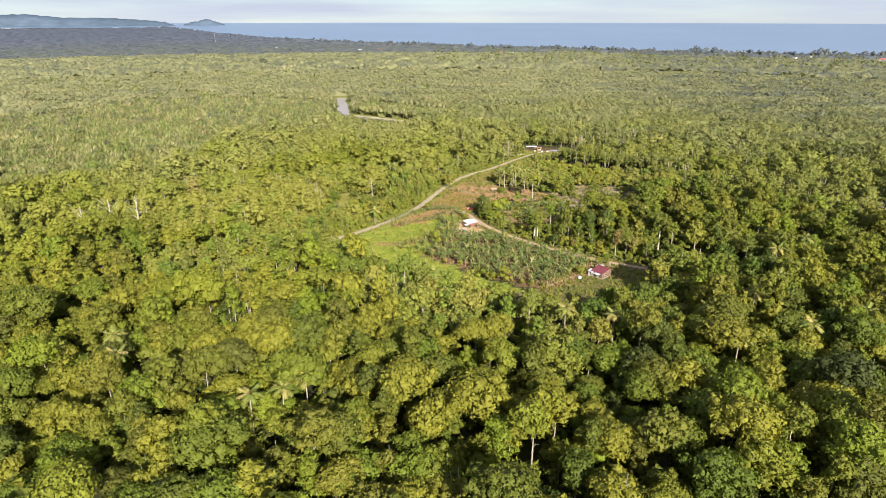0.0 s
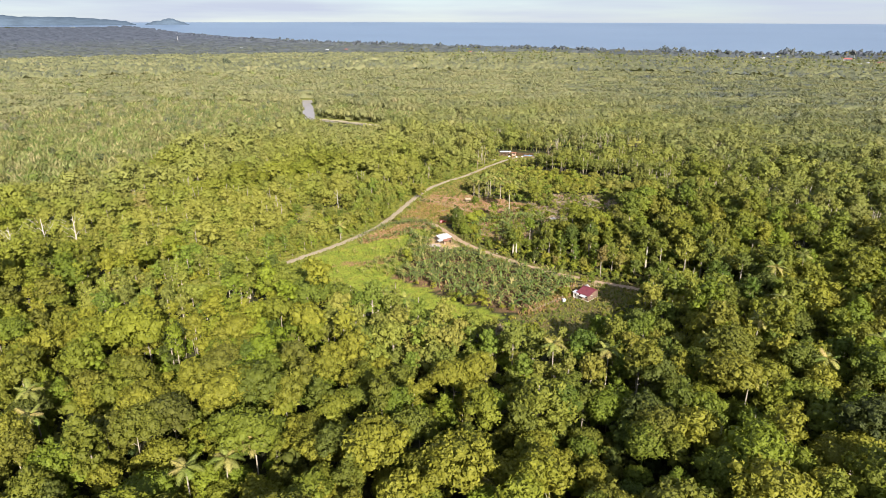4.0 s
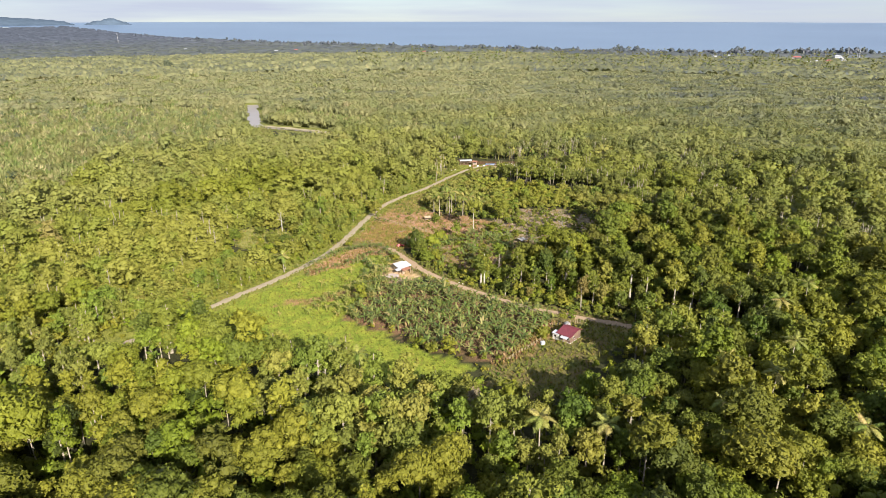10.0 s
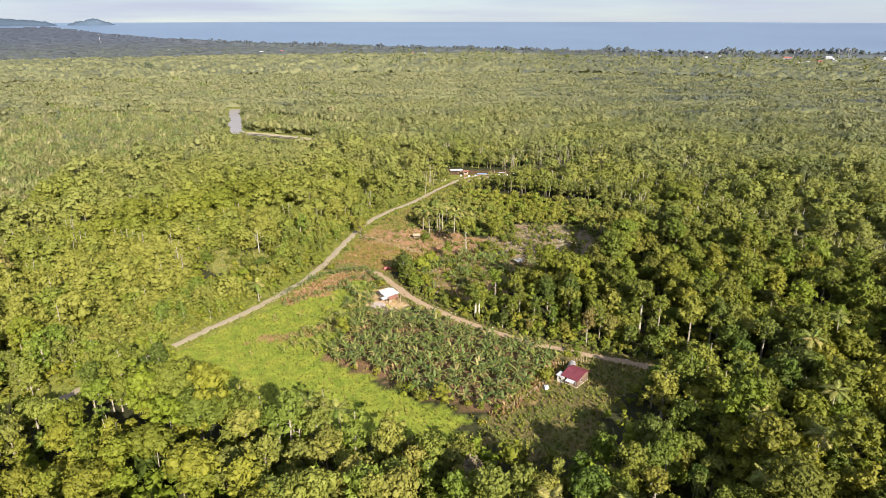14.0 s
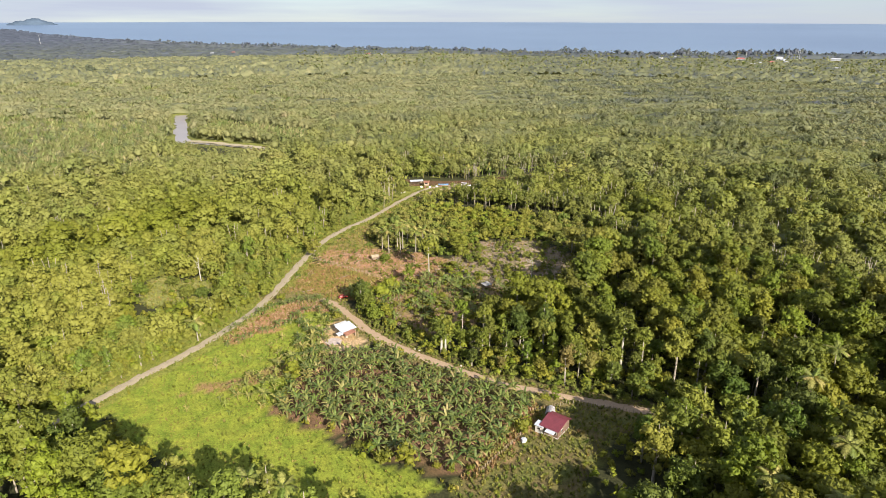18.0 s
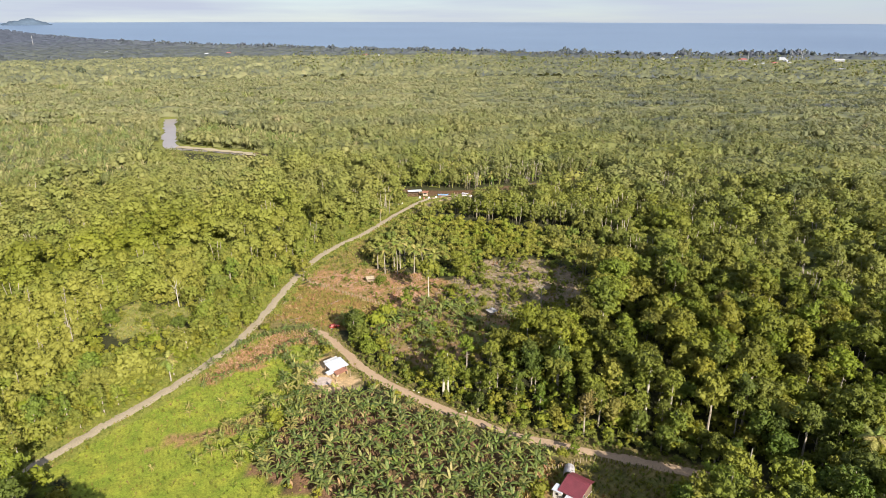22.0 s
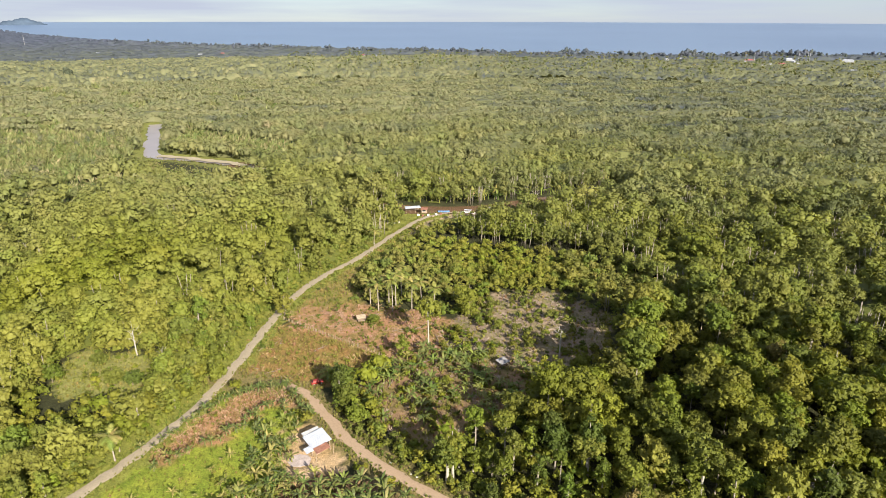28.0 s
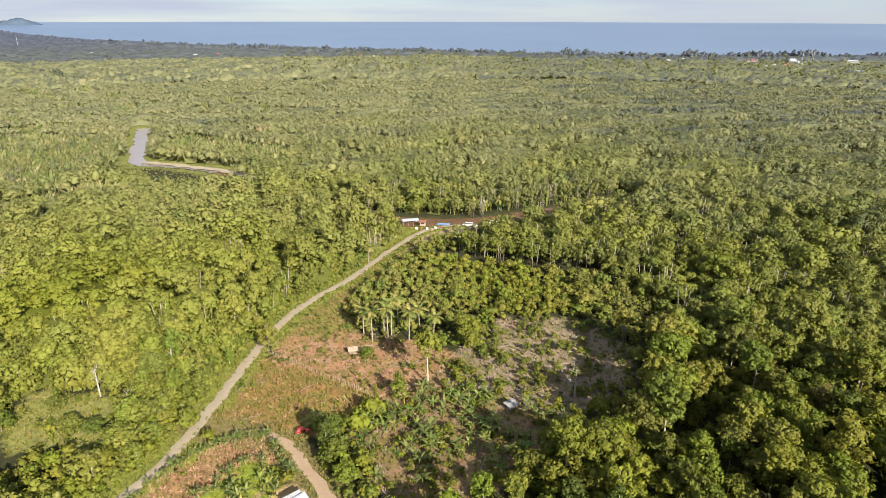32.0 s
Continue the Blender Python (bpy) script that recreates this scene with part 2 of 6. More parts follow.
# ---- ground, water ----
xs = np.concatenate([-np.geomspace(4950, 244, 34), np.arange(-240, -130, 4.0), np.arange(-128, 100, 1.7), np.geomspace(102, 4950, 42)])
ys = np.concatenate([-np.geomspace(4950, 60, 20), np.arange(-40, 185, 15), np.arange(190, 500, 1.7), np.arange(502, 800, 4.5), np.geomspace(805, 4950, 48)])
gx, gy = np.meshgrid(xs, ys)
gz = base_z(gx, gy) - 0.05 + 0.12 * wave(gx, gy, 9, 3) * (np.abs(gx) < 140) * (gy < 500)
wet = off_line(RIVER, gx, gy)
gz -= 1.2 * np.clip((9 - wet) / 4, 0, 1)
az = np.degrees(np.arctan2(gx, gy))
sea_part = (np.hypot(gx, gy) > coast_at(az)) & (np.abs(az) < 50)
gz -= 9.0 * sea_part + 40.0 * (np.hypot(gx, gy) > 4400)
near_way = np.minimum(off_line(ROAD, gx, gy), off_line(LANE, gx, gy))
gz[near_way < 4] = -0.05
soil = np.zeros((*gx.shape, 4), np.float32)
soil[...] = (0.04, 0.042, 0.02, 1)
jx, jy = gx + 2.2 * wave(gx, gy, 13, 11) + 1.2 * wave(gx, gy, 4.5, 16), gy + 2.2 * wave(gx, gy, 12, 12) + 1.2 * wave(gx, gy, 4, 17)
patch = np.clip(0.5 + 0.6 * wave(gx, gy, 11, 21), 0, 1)[..., None]
for poly, one, two in ((GLADE, (0.2, 0.21, 0.065), (0.25, 0.235, 0.09)), (MEADOW, (0.165, 0.215, 0.03), (0.245, 0.265, 0.042)), (BANANAS, (0.2, 0.115, 0.08), (0.12, 0.085, 0.045)),
                       (YARD, (0.155, 0.115, 0.06), (0.12, 0.13, 0.038)), (DRY_EDGE, (0.27, 0.18, 0.095), (0.20, 0.15, 0.07)), (VERGE, (0.19, 0.18, 0.05), (0.24, 0.17, 0.08)), (BANANAS_FAR, (0.25, 0.155, 0.105), (0.17, 0.14, 0.06)), (DEBRIS, (0.29, 0.21, 0.175), (0.16, 0.15, 0.06)),
                       (BROWN, (0.26, 0.15, 0.065), (0.20, 0.16, 0.05)), (RED, (0.36, 0.19, 0.125), (0.21, 0.16, 0.06)), (STRIP, (0.36, 0.20, 0.12), (0.29, 0.19, 0.09)), (STRIP_LOW, (0.30, 0.18, 0.10), (0.24, 0.18, 0.07)),
                       (SHACK_YARD, (0.50, 0.36, 0.26), (0.42, 0.29, 0.16)), (LANDING, (0.20, 0.19, 0.06), (0.17, 0.19, 0.04)), (APRON, (0.38, 0.29, 0.20), (0.30, 0.23, 0.15))):
    hit = inside(poly, jx, jy)
    soil[..., :3] = np.where(hit[..., None], np.array(one) * (1 - patch) + np.array(two) * patch, soil[..., :3])
verge = ((near_way < 4.6 + 1.0 * wave(gx, gy, 5, 31)) | ((off_line(ROAD, gx, gy) < 18) & (gx < np.interp(gy, [p[1] for p in ROAD], [p[0] for p in ROAD])))) & (gy < 480) & (gy > 225)
soil[..., :3] = np.where(verge[..., None], np.where((off_line(LANE, gx, gy) < 6)[..., None], np.array((0.19, 0.155, 0.07)), np.array((0.2, 0.21, 0.05))), soil[..., :3])
bank = (wet < 15 + 3 * wave(gx, gy, 14, 33)) & (gx < -20)
soil[..., :3] = np.where(bank[..., None], np.array((0.17, 0.18, 0.055)), soil[..., :3])
rows, cols = gx.shape
idx = np.arange(rows * cols).reshape(rows, cols)
a, b, c, d = idx[:-1, :-1].ravel(), idx[:-1, 1:].ravel(), idx[1:, 1:].ravel(), idx[1:, :-1].ravel()

SOIL, t, bs = material("soil", 0.95, 0.15)
at_ = t.nodes.new("ShaderNodeAttribute")
at_.attribute_name = "soil"
col = mix(t, at_.outputs["Color"], ramp(t, noise_fac(t, 0.35, 6, 0.7), [(0.25, (0.5, 0.55, 0.5)), (0.75, (1.4, 1.35, 1.25))]))
col = mix(t, col, ramp(t, noise_fac(t, 2.2, 5, 0.75), [(0.3, (0.6, 0.62, 0.6)), (0.7, (1.35, 1.32, 1.25))]))
t.links.new(col, bs.inputs["Base Color"])
bump(t, bs, noise_fac(t, 1.6, 6, 0.75), 1.0, 0.35)
me = mesh_np("ground", np.stack([gx.ravel(), gy.ravel(), gz.ravel()], 1), np.concatenate([np.stack([a, b, c], 1), np.stack([a, c, d], 1)]), SOIL)
me.attributes.new("soil", "FLOAT_COLOR", "POINT").data.foreach_set("color", soil.ravel())
tagged(new("ground", me), "flat coastal plain with red earth, dry grass and green meadow", "ground", kind="structure")


def smooth_line(line, step):
    """Points along a rounded polyline."""
    pts = [Vector((*p, 0)) for p in line]
    out = []
    for i in range(len(pts) - 1):
        p0, p1, p2, p3 = pts[max(i - 1, 0)], pts[i], pts[i + 1], pts[min(i + 2, len(pts) - 1)]
        n = max(2, int((p2 - p1).length / step))
        for k in range(n):
            u = k / n
            out.append(0.5 * ((2 * p1) + (p2 - p0) * u + (2 * p0 - 5 * p1 + 4 * p2 - p3) * u * u + (3 * p1 - p0 - 3 * p2 + p3) * u ** 3))
    return out + [pts[-1]]


def ribbon(line, half, z, step=2.0, ragged=0.0, seed=0, across=(-1, -0.55, 0, 0.55, 1), crown=0.0):
    rng = random.Random(seed)
    pts = smooth_line(line, step)
    V, F = [], []
    n = len(across)
    for i, p in enumerate(pts):
        d = (pts[min(i + 1, len(pts) - 1)] - pts[max(i - 1, 0)]).normalized()
        s = Vector((d.y, -d.x, 0))
        for u in across:
            w = half * u + (rng.uniform(-ragged, ragged) if abs(u) == 1 else 0)
            V.append((p.x + s.x * w, p.y + s.y * w, z + crown * (1 - u * u)))
    for i in range(len(pts) - 1):
        for k in range(n - 1):
            q = i * n + k
            F += [(q, q + n, q + n + 1), (q, q + n + 1, q + 1)]
    return V, F


def track_material(name, colour, dust):
    m, t, b = material(name, 0.95, 0.15)
    c = mix(t, colour, dust, noise_fac(t, 0.25, 5, 0.7), "MIX")
    c = mix(t, c, ramp(t, noise_fac(t, 3.0, 5, 0.7), [(0.3, (0.75, 0.75, 0.75)), (0.7, (1.15, 1.15, 1.15))]))
    t.links.new(c, b.inputs["Base Color"])
    bump(t, b, noise_fac(t, 2.0, 5), 0.7, 0.08)
    return m


GRAVEL = track_material("gravel", (0.37, 0.305, 0.225), (0.255, 0.215, 0.145))
DIRT = track_material("dirt", (0.38, 0.28, 0.195), (0.30, 0.21, 0.135))
V, F = ribbon(ROAD, 1.5, 0.03, step=2.2, ragged=0.45, seed=1, crown=0.1)
tagged(new("road", mesh_np("road", V, F, GRAVEL)), "pale grey gravel road through the forest", "road", kind="structure")
V, F = ribbon([(-30.5, 316.2)] + LANE[2:], 1.45, 0.03, step=2.2, ragged=0.45, seed=2, crown=0.08)
tagged(new("dirt_lane", mesh_np("dirt_lane", V, F, DIRT)), "sandy brown dirt lane beside the banana field", "road", kind="structure")

def still_water(name, dark, light, rough):
    m, t, b = material(name, rough, 0.5)
    t.links.new(ramp(t, noise_fac(t, 0.05, 3), [(0.3, dark), (0.7, light)]), b.inputs["Base Color"])
    bump(t, b, noise_fac(t, 1.2, 3), 0.2, 0.08)
    return m


V, F = ribbon(RIVER[:7], 5.4, -0.45, step=6, ragged=1.6, seed=3)
tagged(new("river_reach", mesh_np("river_reach", V, F, still_water("silty_water", (0.23, 0.20, 0.20), (0.28, 0.25, 0.25), 0.3))), "pale silty river reach between palms", "water", kind="structure")
V, F = ribbon(RIVER[6:], 8.0, -0.45, step=6, ragged=0.8, seed=3)
tagged(new("river", mesh_np("river", V, F, still_water("muddy_water", (0.13, 0.075, 0.045), (0.17, 0.105, 0.065), 0.15))), "still brown muddy river between mangrove trees", "water", kind="structure")
BANK = track_material("bank_mud", (0.4, 0.34, 0.26), (0.3, 0.26, 0.17))
V, F = ribbon([(-168, 634), (-155, 630.5), (-138, 622), (-108, 606), (-87, 587), (-66, 568)], 3.4, 0.06, step=4, ragged=1.6, seed=4)
tagged(new("mud_bank", mesh_np("mud_bank", V, F, BANK)), "pale tan mud bank along the river bend", "bank", kind="structure")

SEA, t, bs = material("sea_water", 0.28, 0.5)
t.links.new(ramp(t, noise_fac(t, 0.0015, 4), [(0.3, (0.07, 0.12, 0.215)), (0.7, (0.105, 0.165, 0.265))]), bs.inputs["Base Color"])
bump(t, bs, noise_fac(t, 0.06, 5), 0.35, 1.5)
angles = np.linspace(-50, 50, 160)
steps = np.linspace(0, 1, 40)
rr = (coast_at(angles)[:, None] - 15) * (1 - steps) + 4900 * steps
vx, vy = rr * np.sin(np.radians(angles))[:, None], rr * np.cos(np.radians(angles))[:, None]
vz = base_z(vx, vy) - 0.4
idx = np.arange(vx.size).reshape(vx.shape)
a, b, c, d = idx[:-1, :-1].ravel(), idx[:-1, 1:].ravel(), idx[1:, 1:].ravel(), idx[1:, :-1].ravel()
me = mesh_np("sea", np.stack([vx.ravel(), vy.ravel(), vz.ravel()], 1), np.concatenate([np.stack([a, c, b], 1), np.stack([a, d, c], 1)]), SEA)
tagged(new("sea", me), "calm hazy blue sea reaching the horizon", "sea", kind="structure")

# far mountains and the island, beyond the bay; haze painted as blue base colour
FAR = plain("hazed_slope", (0.075, 0.105, 0.15), 1.0, 0.0, scale=0.004, vary=0.2)


def ridge(name, az0, az1, dist, peaks, label, depth=140):
    """A range of hills: heights above eye level in metres, by direction."""
    n = 90
    V, F = [], []
    for i in range(n):
        az = az0 + (az1 - az0) * i / (n - 1)
        top = np.interp(az, [p[0] for p in peaks], [p[1] for p in peaks])
        top += 2.2 * math.sin(az * 7.1) * math.sin(az * 2.3) + 1.2 * math.sin(az * 17)
        top = max(top, 40)
        for k, (u, h) in enumerate(((-1, 40), (-0.5, 40 + (top - 40) * 0.55), (0, top), (1, 40))):
            r = dist + depth * u
            V.append((r * math.sin(radians(az)), r * math.cos(radians(az)), h))
    for i in range(n - 1):
        for k in range(3):
            q = i * 4 + k
            F += [(q, q + 1, q + 5), (q, q + 5, q + 4)]
    return tagged(new(name, mesh_np(name, V, F, FAR)), label, "hills", kind="structure")


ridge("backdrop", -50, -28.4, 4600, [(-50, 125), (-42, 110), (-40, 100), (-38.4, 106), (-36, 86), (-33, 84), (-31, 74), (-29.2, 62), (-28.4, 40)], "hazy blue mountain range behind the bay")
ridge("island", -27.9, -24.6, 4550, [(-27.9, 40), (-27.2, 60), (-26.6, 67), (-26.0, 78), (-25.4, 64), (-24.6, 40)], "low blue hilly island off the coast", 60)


# ---- foliage ----
def ball_arrays(fine):
    """The upper part of a ball as bare arrays."""
    bm = bmesh.new()
    bmesh.ops.create_icosphere(bm, subdivisions=fine, radius=1)
    bmesh.ops.delete(bm, geom=[f for f in bm.faces if f.calc_center_median().z < -0.5], context="FACES")
    bm.verts.index_update()
    out = np.array([v.co[:] for v in bm.verts]), np.array([[v.index for v in f.verts] for f in bm.faces])
    bm.free()
    return out


BALLS = {1: ball_arrays(1)}


def sprays(rng, centres, radii, count, size, flat=0.8, tilt=0.6):
    """Small leaf sprays over the skin of a crown made of lobes."""
    w = radii ** 2
    pick = rng.choice(len(radii), count * 3, p=w / w.sum())
    d = rng.normal(size=(count * 3, 3))
    d[:, 2] = d[:, 2] * 0.9 + 0.35
    d /= np.linalg.norm(d, axis=1)[:, None]
    squash = np.array((1, 1, flat))
    p = centres[pick] + d * squash * (radii[pick] * rng.uniform(0.84, 1.14, count * 3))[:, None]
    gap = np.min(np.linalg.norm((p[:, None] - centres[None]) / squash, axis=2) / radii[None], axis=1)
    keep = np.nonzero(gap > 0.8)[0][:count]
    p, d = p[keep], d[keep]
    n = d + rng.normal(size=d.shape) * tilt
    n /= np.linalg.norm(n, axis=1)[:, None]
    u = np.cross(n, rng.normal(size=d.shape))
    u /= np.linalg.norm(u, axis=1)[:, None]
    v = np.cross(n, u)
    s = (size * rng.uniform(0.55, 1.25, len(p)))[:, None]
    k = len(p)
    corners = np.stack([p - u * s * 0.62, p + u * s * 0.55 - v * s * 0.45, p + v * s * 0.55 + u * s * 0.1], 1).reshape(-1, 3)
    return corners, np.arange(k * 3).reshape(-1, 3)


def crown(seed, radius, low, high, lobes, count, size, fine=1, core=0.95, top=1.0, heart=True, clump=1.0, tilt=0.45):
    """An irregular crown of rounded leafy clumps, with many small sprays on their skin."""
    rng = np.random.default_rng(seed)
    mid, half = (low + high) / 2, (high - low) / 2
    d = rng.normal(size=(lobes * 6, 3))
    d[:, 2] += 0.45 * top
    d /= np.linalg.norm(d, axis=1)[:, None]
    chosen = [0]
    for k in range(1, lobes):
        far_ = np.min(np.linalg.norm(d[:, None] - d[chosen][None], axis=2), axis=1)
        chosen.append(int(np.argmax(far_ * rng.uniform(0.35, 1, len(d)))))
    d = d[chosen]
    lr = radius * rng.uniform(0.22, 0.46, lobes) * (11 / max(lobes, 7)) ** 0.4 * clump
    lean = rng.normal(0, 0.12, 2) * radius
    reach = rng.uniform(0.62, 1.05, lobes)
    wide = np.maximum(radius - lr * 0.8, 0.1) * reach
    centres = np.stack([d[:, 0] * wide + lean[0] * (d[:, 2] + 1), d[:, 1] * wide + lean[1] * (d[:, 2] + 1), mid + d[:, 2] * np.maximum(half - lr * 0.6, 0.1) * reach], 1)
    if heart:
        centres = np.concatenate([centres, [[0, 0, mid + 0.1 * half], [lean[0], lean[1], mid + 0.4 * half]]])
        lr = np.concatenate([lr, [radius * 0.56, radius * 0.46]])
    V, F, n = [], [], 0
    ball_v, ball_f = BALLS[fine]
    for c, r in zip(centres, lr):
        q = rng.uniform(0, 6.28)
        spin = np.array([[math.cos(q), math.sin(q), 0], [-math.sin(q), math.cos(q), 0], [0, 0, 1]])
        V.append((ball_v * rng.uniform(0.78, 1.2, (len(ball_v), 1))) @ spin * (r * core) * (1, 1, rng.uniform(0.68, 0.9)) + c)
        F.append(ball_f + n)
        n += len(ball_v)
    pv, pf = sprays(rng, centres, lr, count, size, tilt=tilt)
    return np.concatenate(V + [pv]), np.concatenate(F + [pf + n])


def dome(seed, radius, low, high, count, size, fine=1, rough=0.16, tilt=0.5):
    """The closed crown of a tree in the woods: one uneven leafy dome, thick with sprays."""
    rng = np.random.default_rng(seed)
    mid, half = low + (high - low) * 0.45, (high - low) * 0.55
    ball_v, ball_f = BALLS[fine]
    stretch = np.array((rng.uniform(0.85, 1.2), rng.uniform(0.85, 1.2), 1))
    core = ball_v * rng.uniform(1 - rough, 1 + rough, (len(ball_v), 1)) * (radius * 0.62, radius * 0.62, half * 0.62)
    pv, pf = sprays(rng, np.zeros((1, 3)), np.array([radius]), count, size, half / radius, tilt)
    return np.concatenate([core, pv]) * stretch + (0, 0, mid), np.concatenate([ball_f, pf + len(core)])


def trunk_bm(seed, height, radius, reach, bare=0.5, sides=6):
    """A tapered trunk with a slight bend and a few limbs."""
    rng = random.Random(seed)
    bend = [rng.uniform(-0.3, 0.3) for _ in range(4)]
    pts = [(bend[0] * u * height * 0.1, bend[1] * u * u * height * 0.1, u * height) for u in (0, 0.3, 0.6, 0.85, 1)]
    bm = tube(pts, [radius * k for k in (1.25, 1, 0.8, 0.5, 0.2)], sides)
    for k in range(6):
        u = bare + (0.95 - bare) * k / 6
        a = k * 2.4 + rng.uniform(-0.4, 0.4)
        p = Vector((bend[0] * u * height * 0.1, bend[1] * u * u * height * 0.1, u * height))
        e = p + Vector((math.cos(a), math.sin(a), 0.55)) * reach * rng.uniform(0.45, 0.75) * (1.15 - u)
        tube([p, (p + e) / 2 + Vector((0, 0, 0.15 * reach)), e], [radius * 0.42, radius * 0.28, radius * 0.1], 4, bm)
    return bm


# bluish grey-greens that carry the haze of distance as leaf colour
HAZE_GREENS = [(0.0, (0.078, 0.092, 0.13)), (0.2, (0.092, 0.104, 0.078)), (0.5, (0.16, 0.169, 0.086)), (0.75, (0.203, 0.204, 0.106)), (0.92, (0.24, 0.228, 0.12)), (1.0, (0.23, 0.19, 0.12))]
LEAF_STUFF = leaf_material("leaves_forest", "tint", pale=HAZE_GREENS)
MANGROVE = leaf_material("leaves_far_forest", "tint", grain=1.6, pale=HAZE_GREENS, contrast=0.34)

YOUNG = leaf_material("leaves_young_forest", "tint", [(0.0, (0.045, 0.062, 0.018)), (0.3, (0.098, 0.119, 0.023)), (0.6, (0.15, 0.168, 0.028)), (0.85, (0.196, 0.204, 0.038)), (1.0, (0.2, 0.17, 0.06))], contrast=0.5)


def haze_share(x, y):
    """Haze put into the leaf colour: grey-green replaces yellow-green farther out."""
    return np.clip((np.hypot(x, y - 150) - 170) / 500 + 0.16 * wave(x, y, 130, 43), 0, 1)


LEAF_OBJECT = leaf_material("leaves_tree", "object", [(0, (0.065, 0.09, 0.017)), (0.35, (0.10, 0.13, 0.02)), (0.7, (0.135, 0.16, 0.023)), (0.985, (0.18, 0.19, 0.03)), (1, (0.17, 0.145, 0.045))])
BARK = plain("pale_bark", (0.31, 0.27, 0.22), 0.9, 0.2, scale=2.0, vary=0.45, relief=0.05)
BARK_DARK = plain("brown_bark", (0.20, 0.16, 0.12), 0.9, 0.2, scale=2.0, vary=0.45, relief=0.05)


def scatter(x0, x1, y0, y1, step, seed, spread=0.42):
    """A jittered grid of places."""
    rng = np.random.default_rng(seed)
    x, y = np.meshgrid(np.arange(x0, x1, step) * 1.0, np.arange(y0, y1, step * 0.9) * 1.0)
    x[::2] += step / 2
    return x.ravel() + rng.uniform(-spread, spread, x.size) * step, y.ravel() + rng.uniform(-spread, spread, x.size) * step


def in_fan(x, y, slack=0.0):
    return (x > -0.92 * y - 12 - slack) & (x < np.maximum(0.56 * y, 0.84 * (y - 92)) + 18 + slack)


NIPA = [(-205, 368), (-281, 314), (-380, 420), (-472, 542), (-430, 700), (-337, 735), (-250, 725), (-206, 690), (-188, 640), (-184, 575), (-212, 540), (-225, 470)]
NIPA_EAST = [(-178, 655), (-120, 640), (-75, 600), (-62, 640), (-110, 690), (-170, 720)]


def palm_ground(x, y):
    """The nipa swamp, and the patches of low palms scattered through the far woods."""
    far_ = np.hypot(x, y - 90)
    patch = (wave(x * 0.55, y, 62, 45) + 0.5 * wave(x, y, 24, 46) > 0.16 + 0.35 * np.clip((x + 40) / 200, -0.6, 1)) & (far_ > 430) & (off_line(RIVER, x, y) > 22)
    return inside(NIPA, x, y) | inside(NIPA_EAST, x, y) | patch


LANDING_GAP = [(6, 462), (26, 470), (44, 470), (40, 440), (20, 440)]


def treeless(x, y):
    """Open ground, scrub, and the belt of low growth on its southern side."""
    south = inside(GLADE, x, y + 8) | inside(GLADE, x, y + 14) | inside(GLADE, x, y + 20) | inside(GLADE, x - 5, y + 12) | inside(DEBRIS, x, y + 14) | inside(DEBRIS, x, y + 19) | (in_open(x, y + 4.5) | in_open(x, y + 9)) & ((y < 470) | (x > -30))
    return in_open(x, y) | south | inside(RIVER_EDGE, x, y) | (inside(LANDING_GAP, x, y)) | inside(SCRUB, x, y) | inside(SCRUB, x, y + 6) | inside(LOW_BANK, x, y) | inside(LANE_BELT, x, y) | inside(SUN_GAP, x, y)


def zone_tint(x, y, rng):
    """Lighter, yellower woods in the west, dark green ones in the east."""
    # besides species, part of this west-east difference is lighting put into the tint
    east = np.clip((x - 0.12 * y + 30) / 130, 0, 1) * np.clip(1.4 - y / 700, 0.62, 1)
    t = 0.68 - 0.17 * east + 0.12 * wave(x, y, 60, 41) + 0.06 * wave(x, y, 23, 42) + rng.normal(0, 1, len(x)) * np.clip(0.22 - y / 2600, 0.075, 0.16) + 0.10 * wave(x * 0.4, y, 95, 49) * np.clip(y / 500, 0, 1) + 0.10 * wave(x * 0.22, y, 52, 58) * np.clip((y - 350) / 300, 0, 1)
    t = t + 0.03 * np.clip((y - 270) / 40, 0, 1) * np.clip((450 - y) / 40, 0, 1) * np.clip(x / 30, 0, 1)
    t = t - 0.09 * np.clip((y - 480) / 150, 0, 1) * np.clip((x - 60) / 200, 0, 1)
    t = t + 0.24 * np.exp(-((x + 66) / 50) ** 2 - ((y - 222) / 45) ** 2) + 0.22 * np.exp(-((x - 2) / 38) ** 2 - ((y - 182) / 22) ** 2)
    t = np.where(rng.uniform(size=len(x)) < 0.004, 0.97, np.clip(t, 0.06, 0.84))
    return t


def leaf_normals(bv, bf, soft):
    """Normals of a crown's leaves, bent towards the crown's outward direction."""
    flat = np.cross(bv[bf[:, 1]] - bv[bf[:, 0]], bv[bf[:, 2]] - bv[bf[:, 0]])
    flat /= np.linalg.norm(flat, axis=1)[:, None] + 1e-9
    own = np.zeros(bv.shape)
    for k in range(3):
        np.add.at(own, bf[:, k], flat)
    own /= np.linalg.norm(own, axis=1)[:, None] + 1e-9
    low, high = bv[:, 2].min(), bv[:, 2].max()
    out = (bv - (0, 0, low + 0.35 * (high - low))) / (np.ptp(bv[:, 0]), np.ptp(bv[:, 1]), high - low)
    out /= np.linalg.norm(out, axis=1)[:, None] + 1e-9
    n = own * (1 - soft) + out * soft
    return n / (np.linalg.norm(n, axis=1)[:, None] + 1e-9)


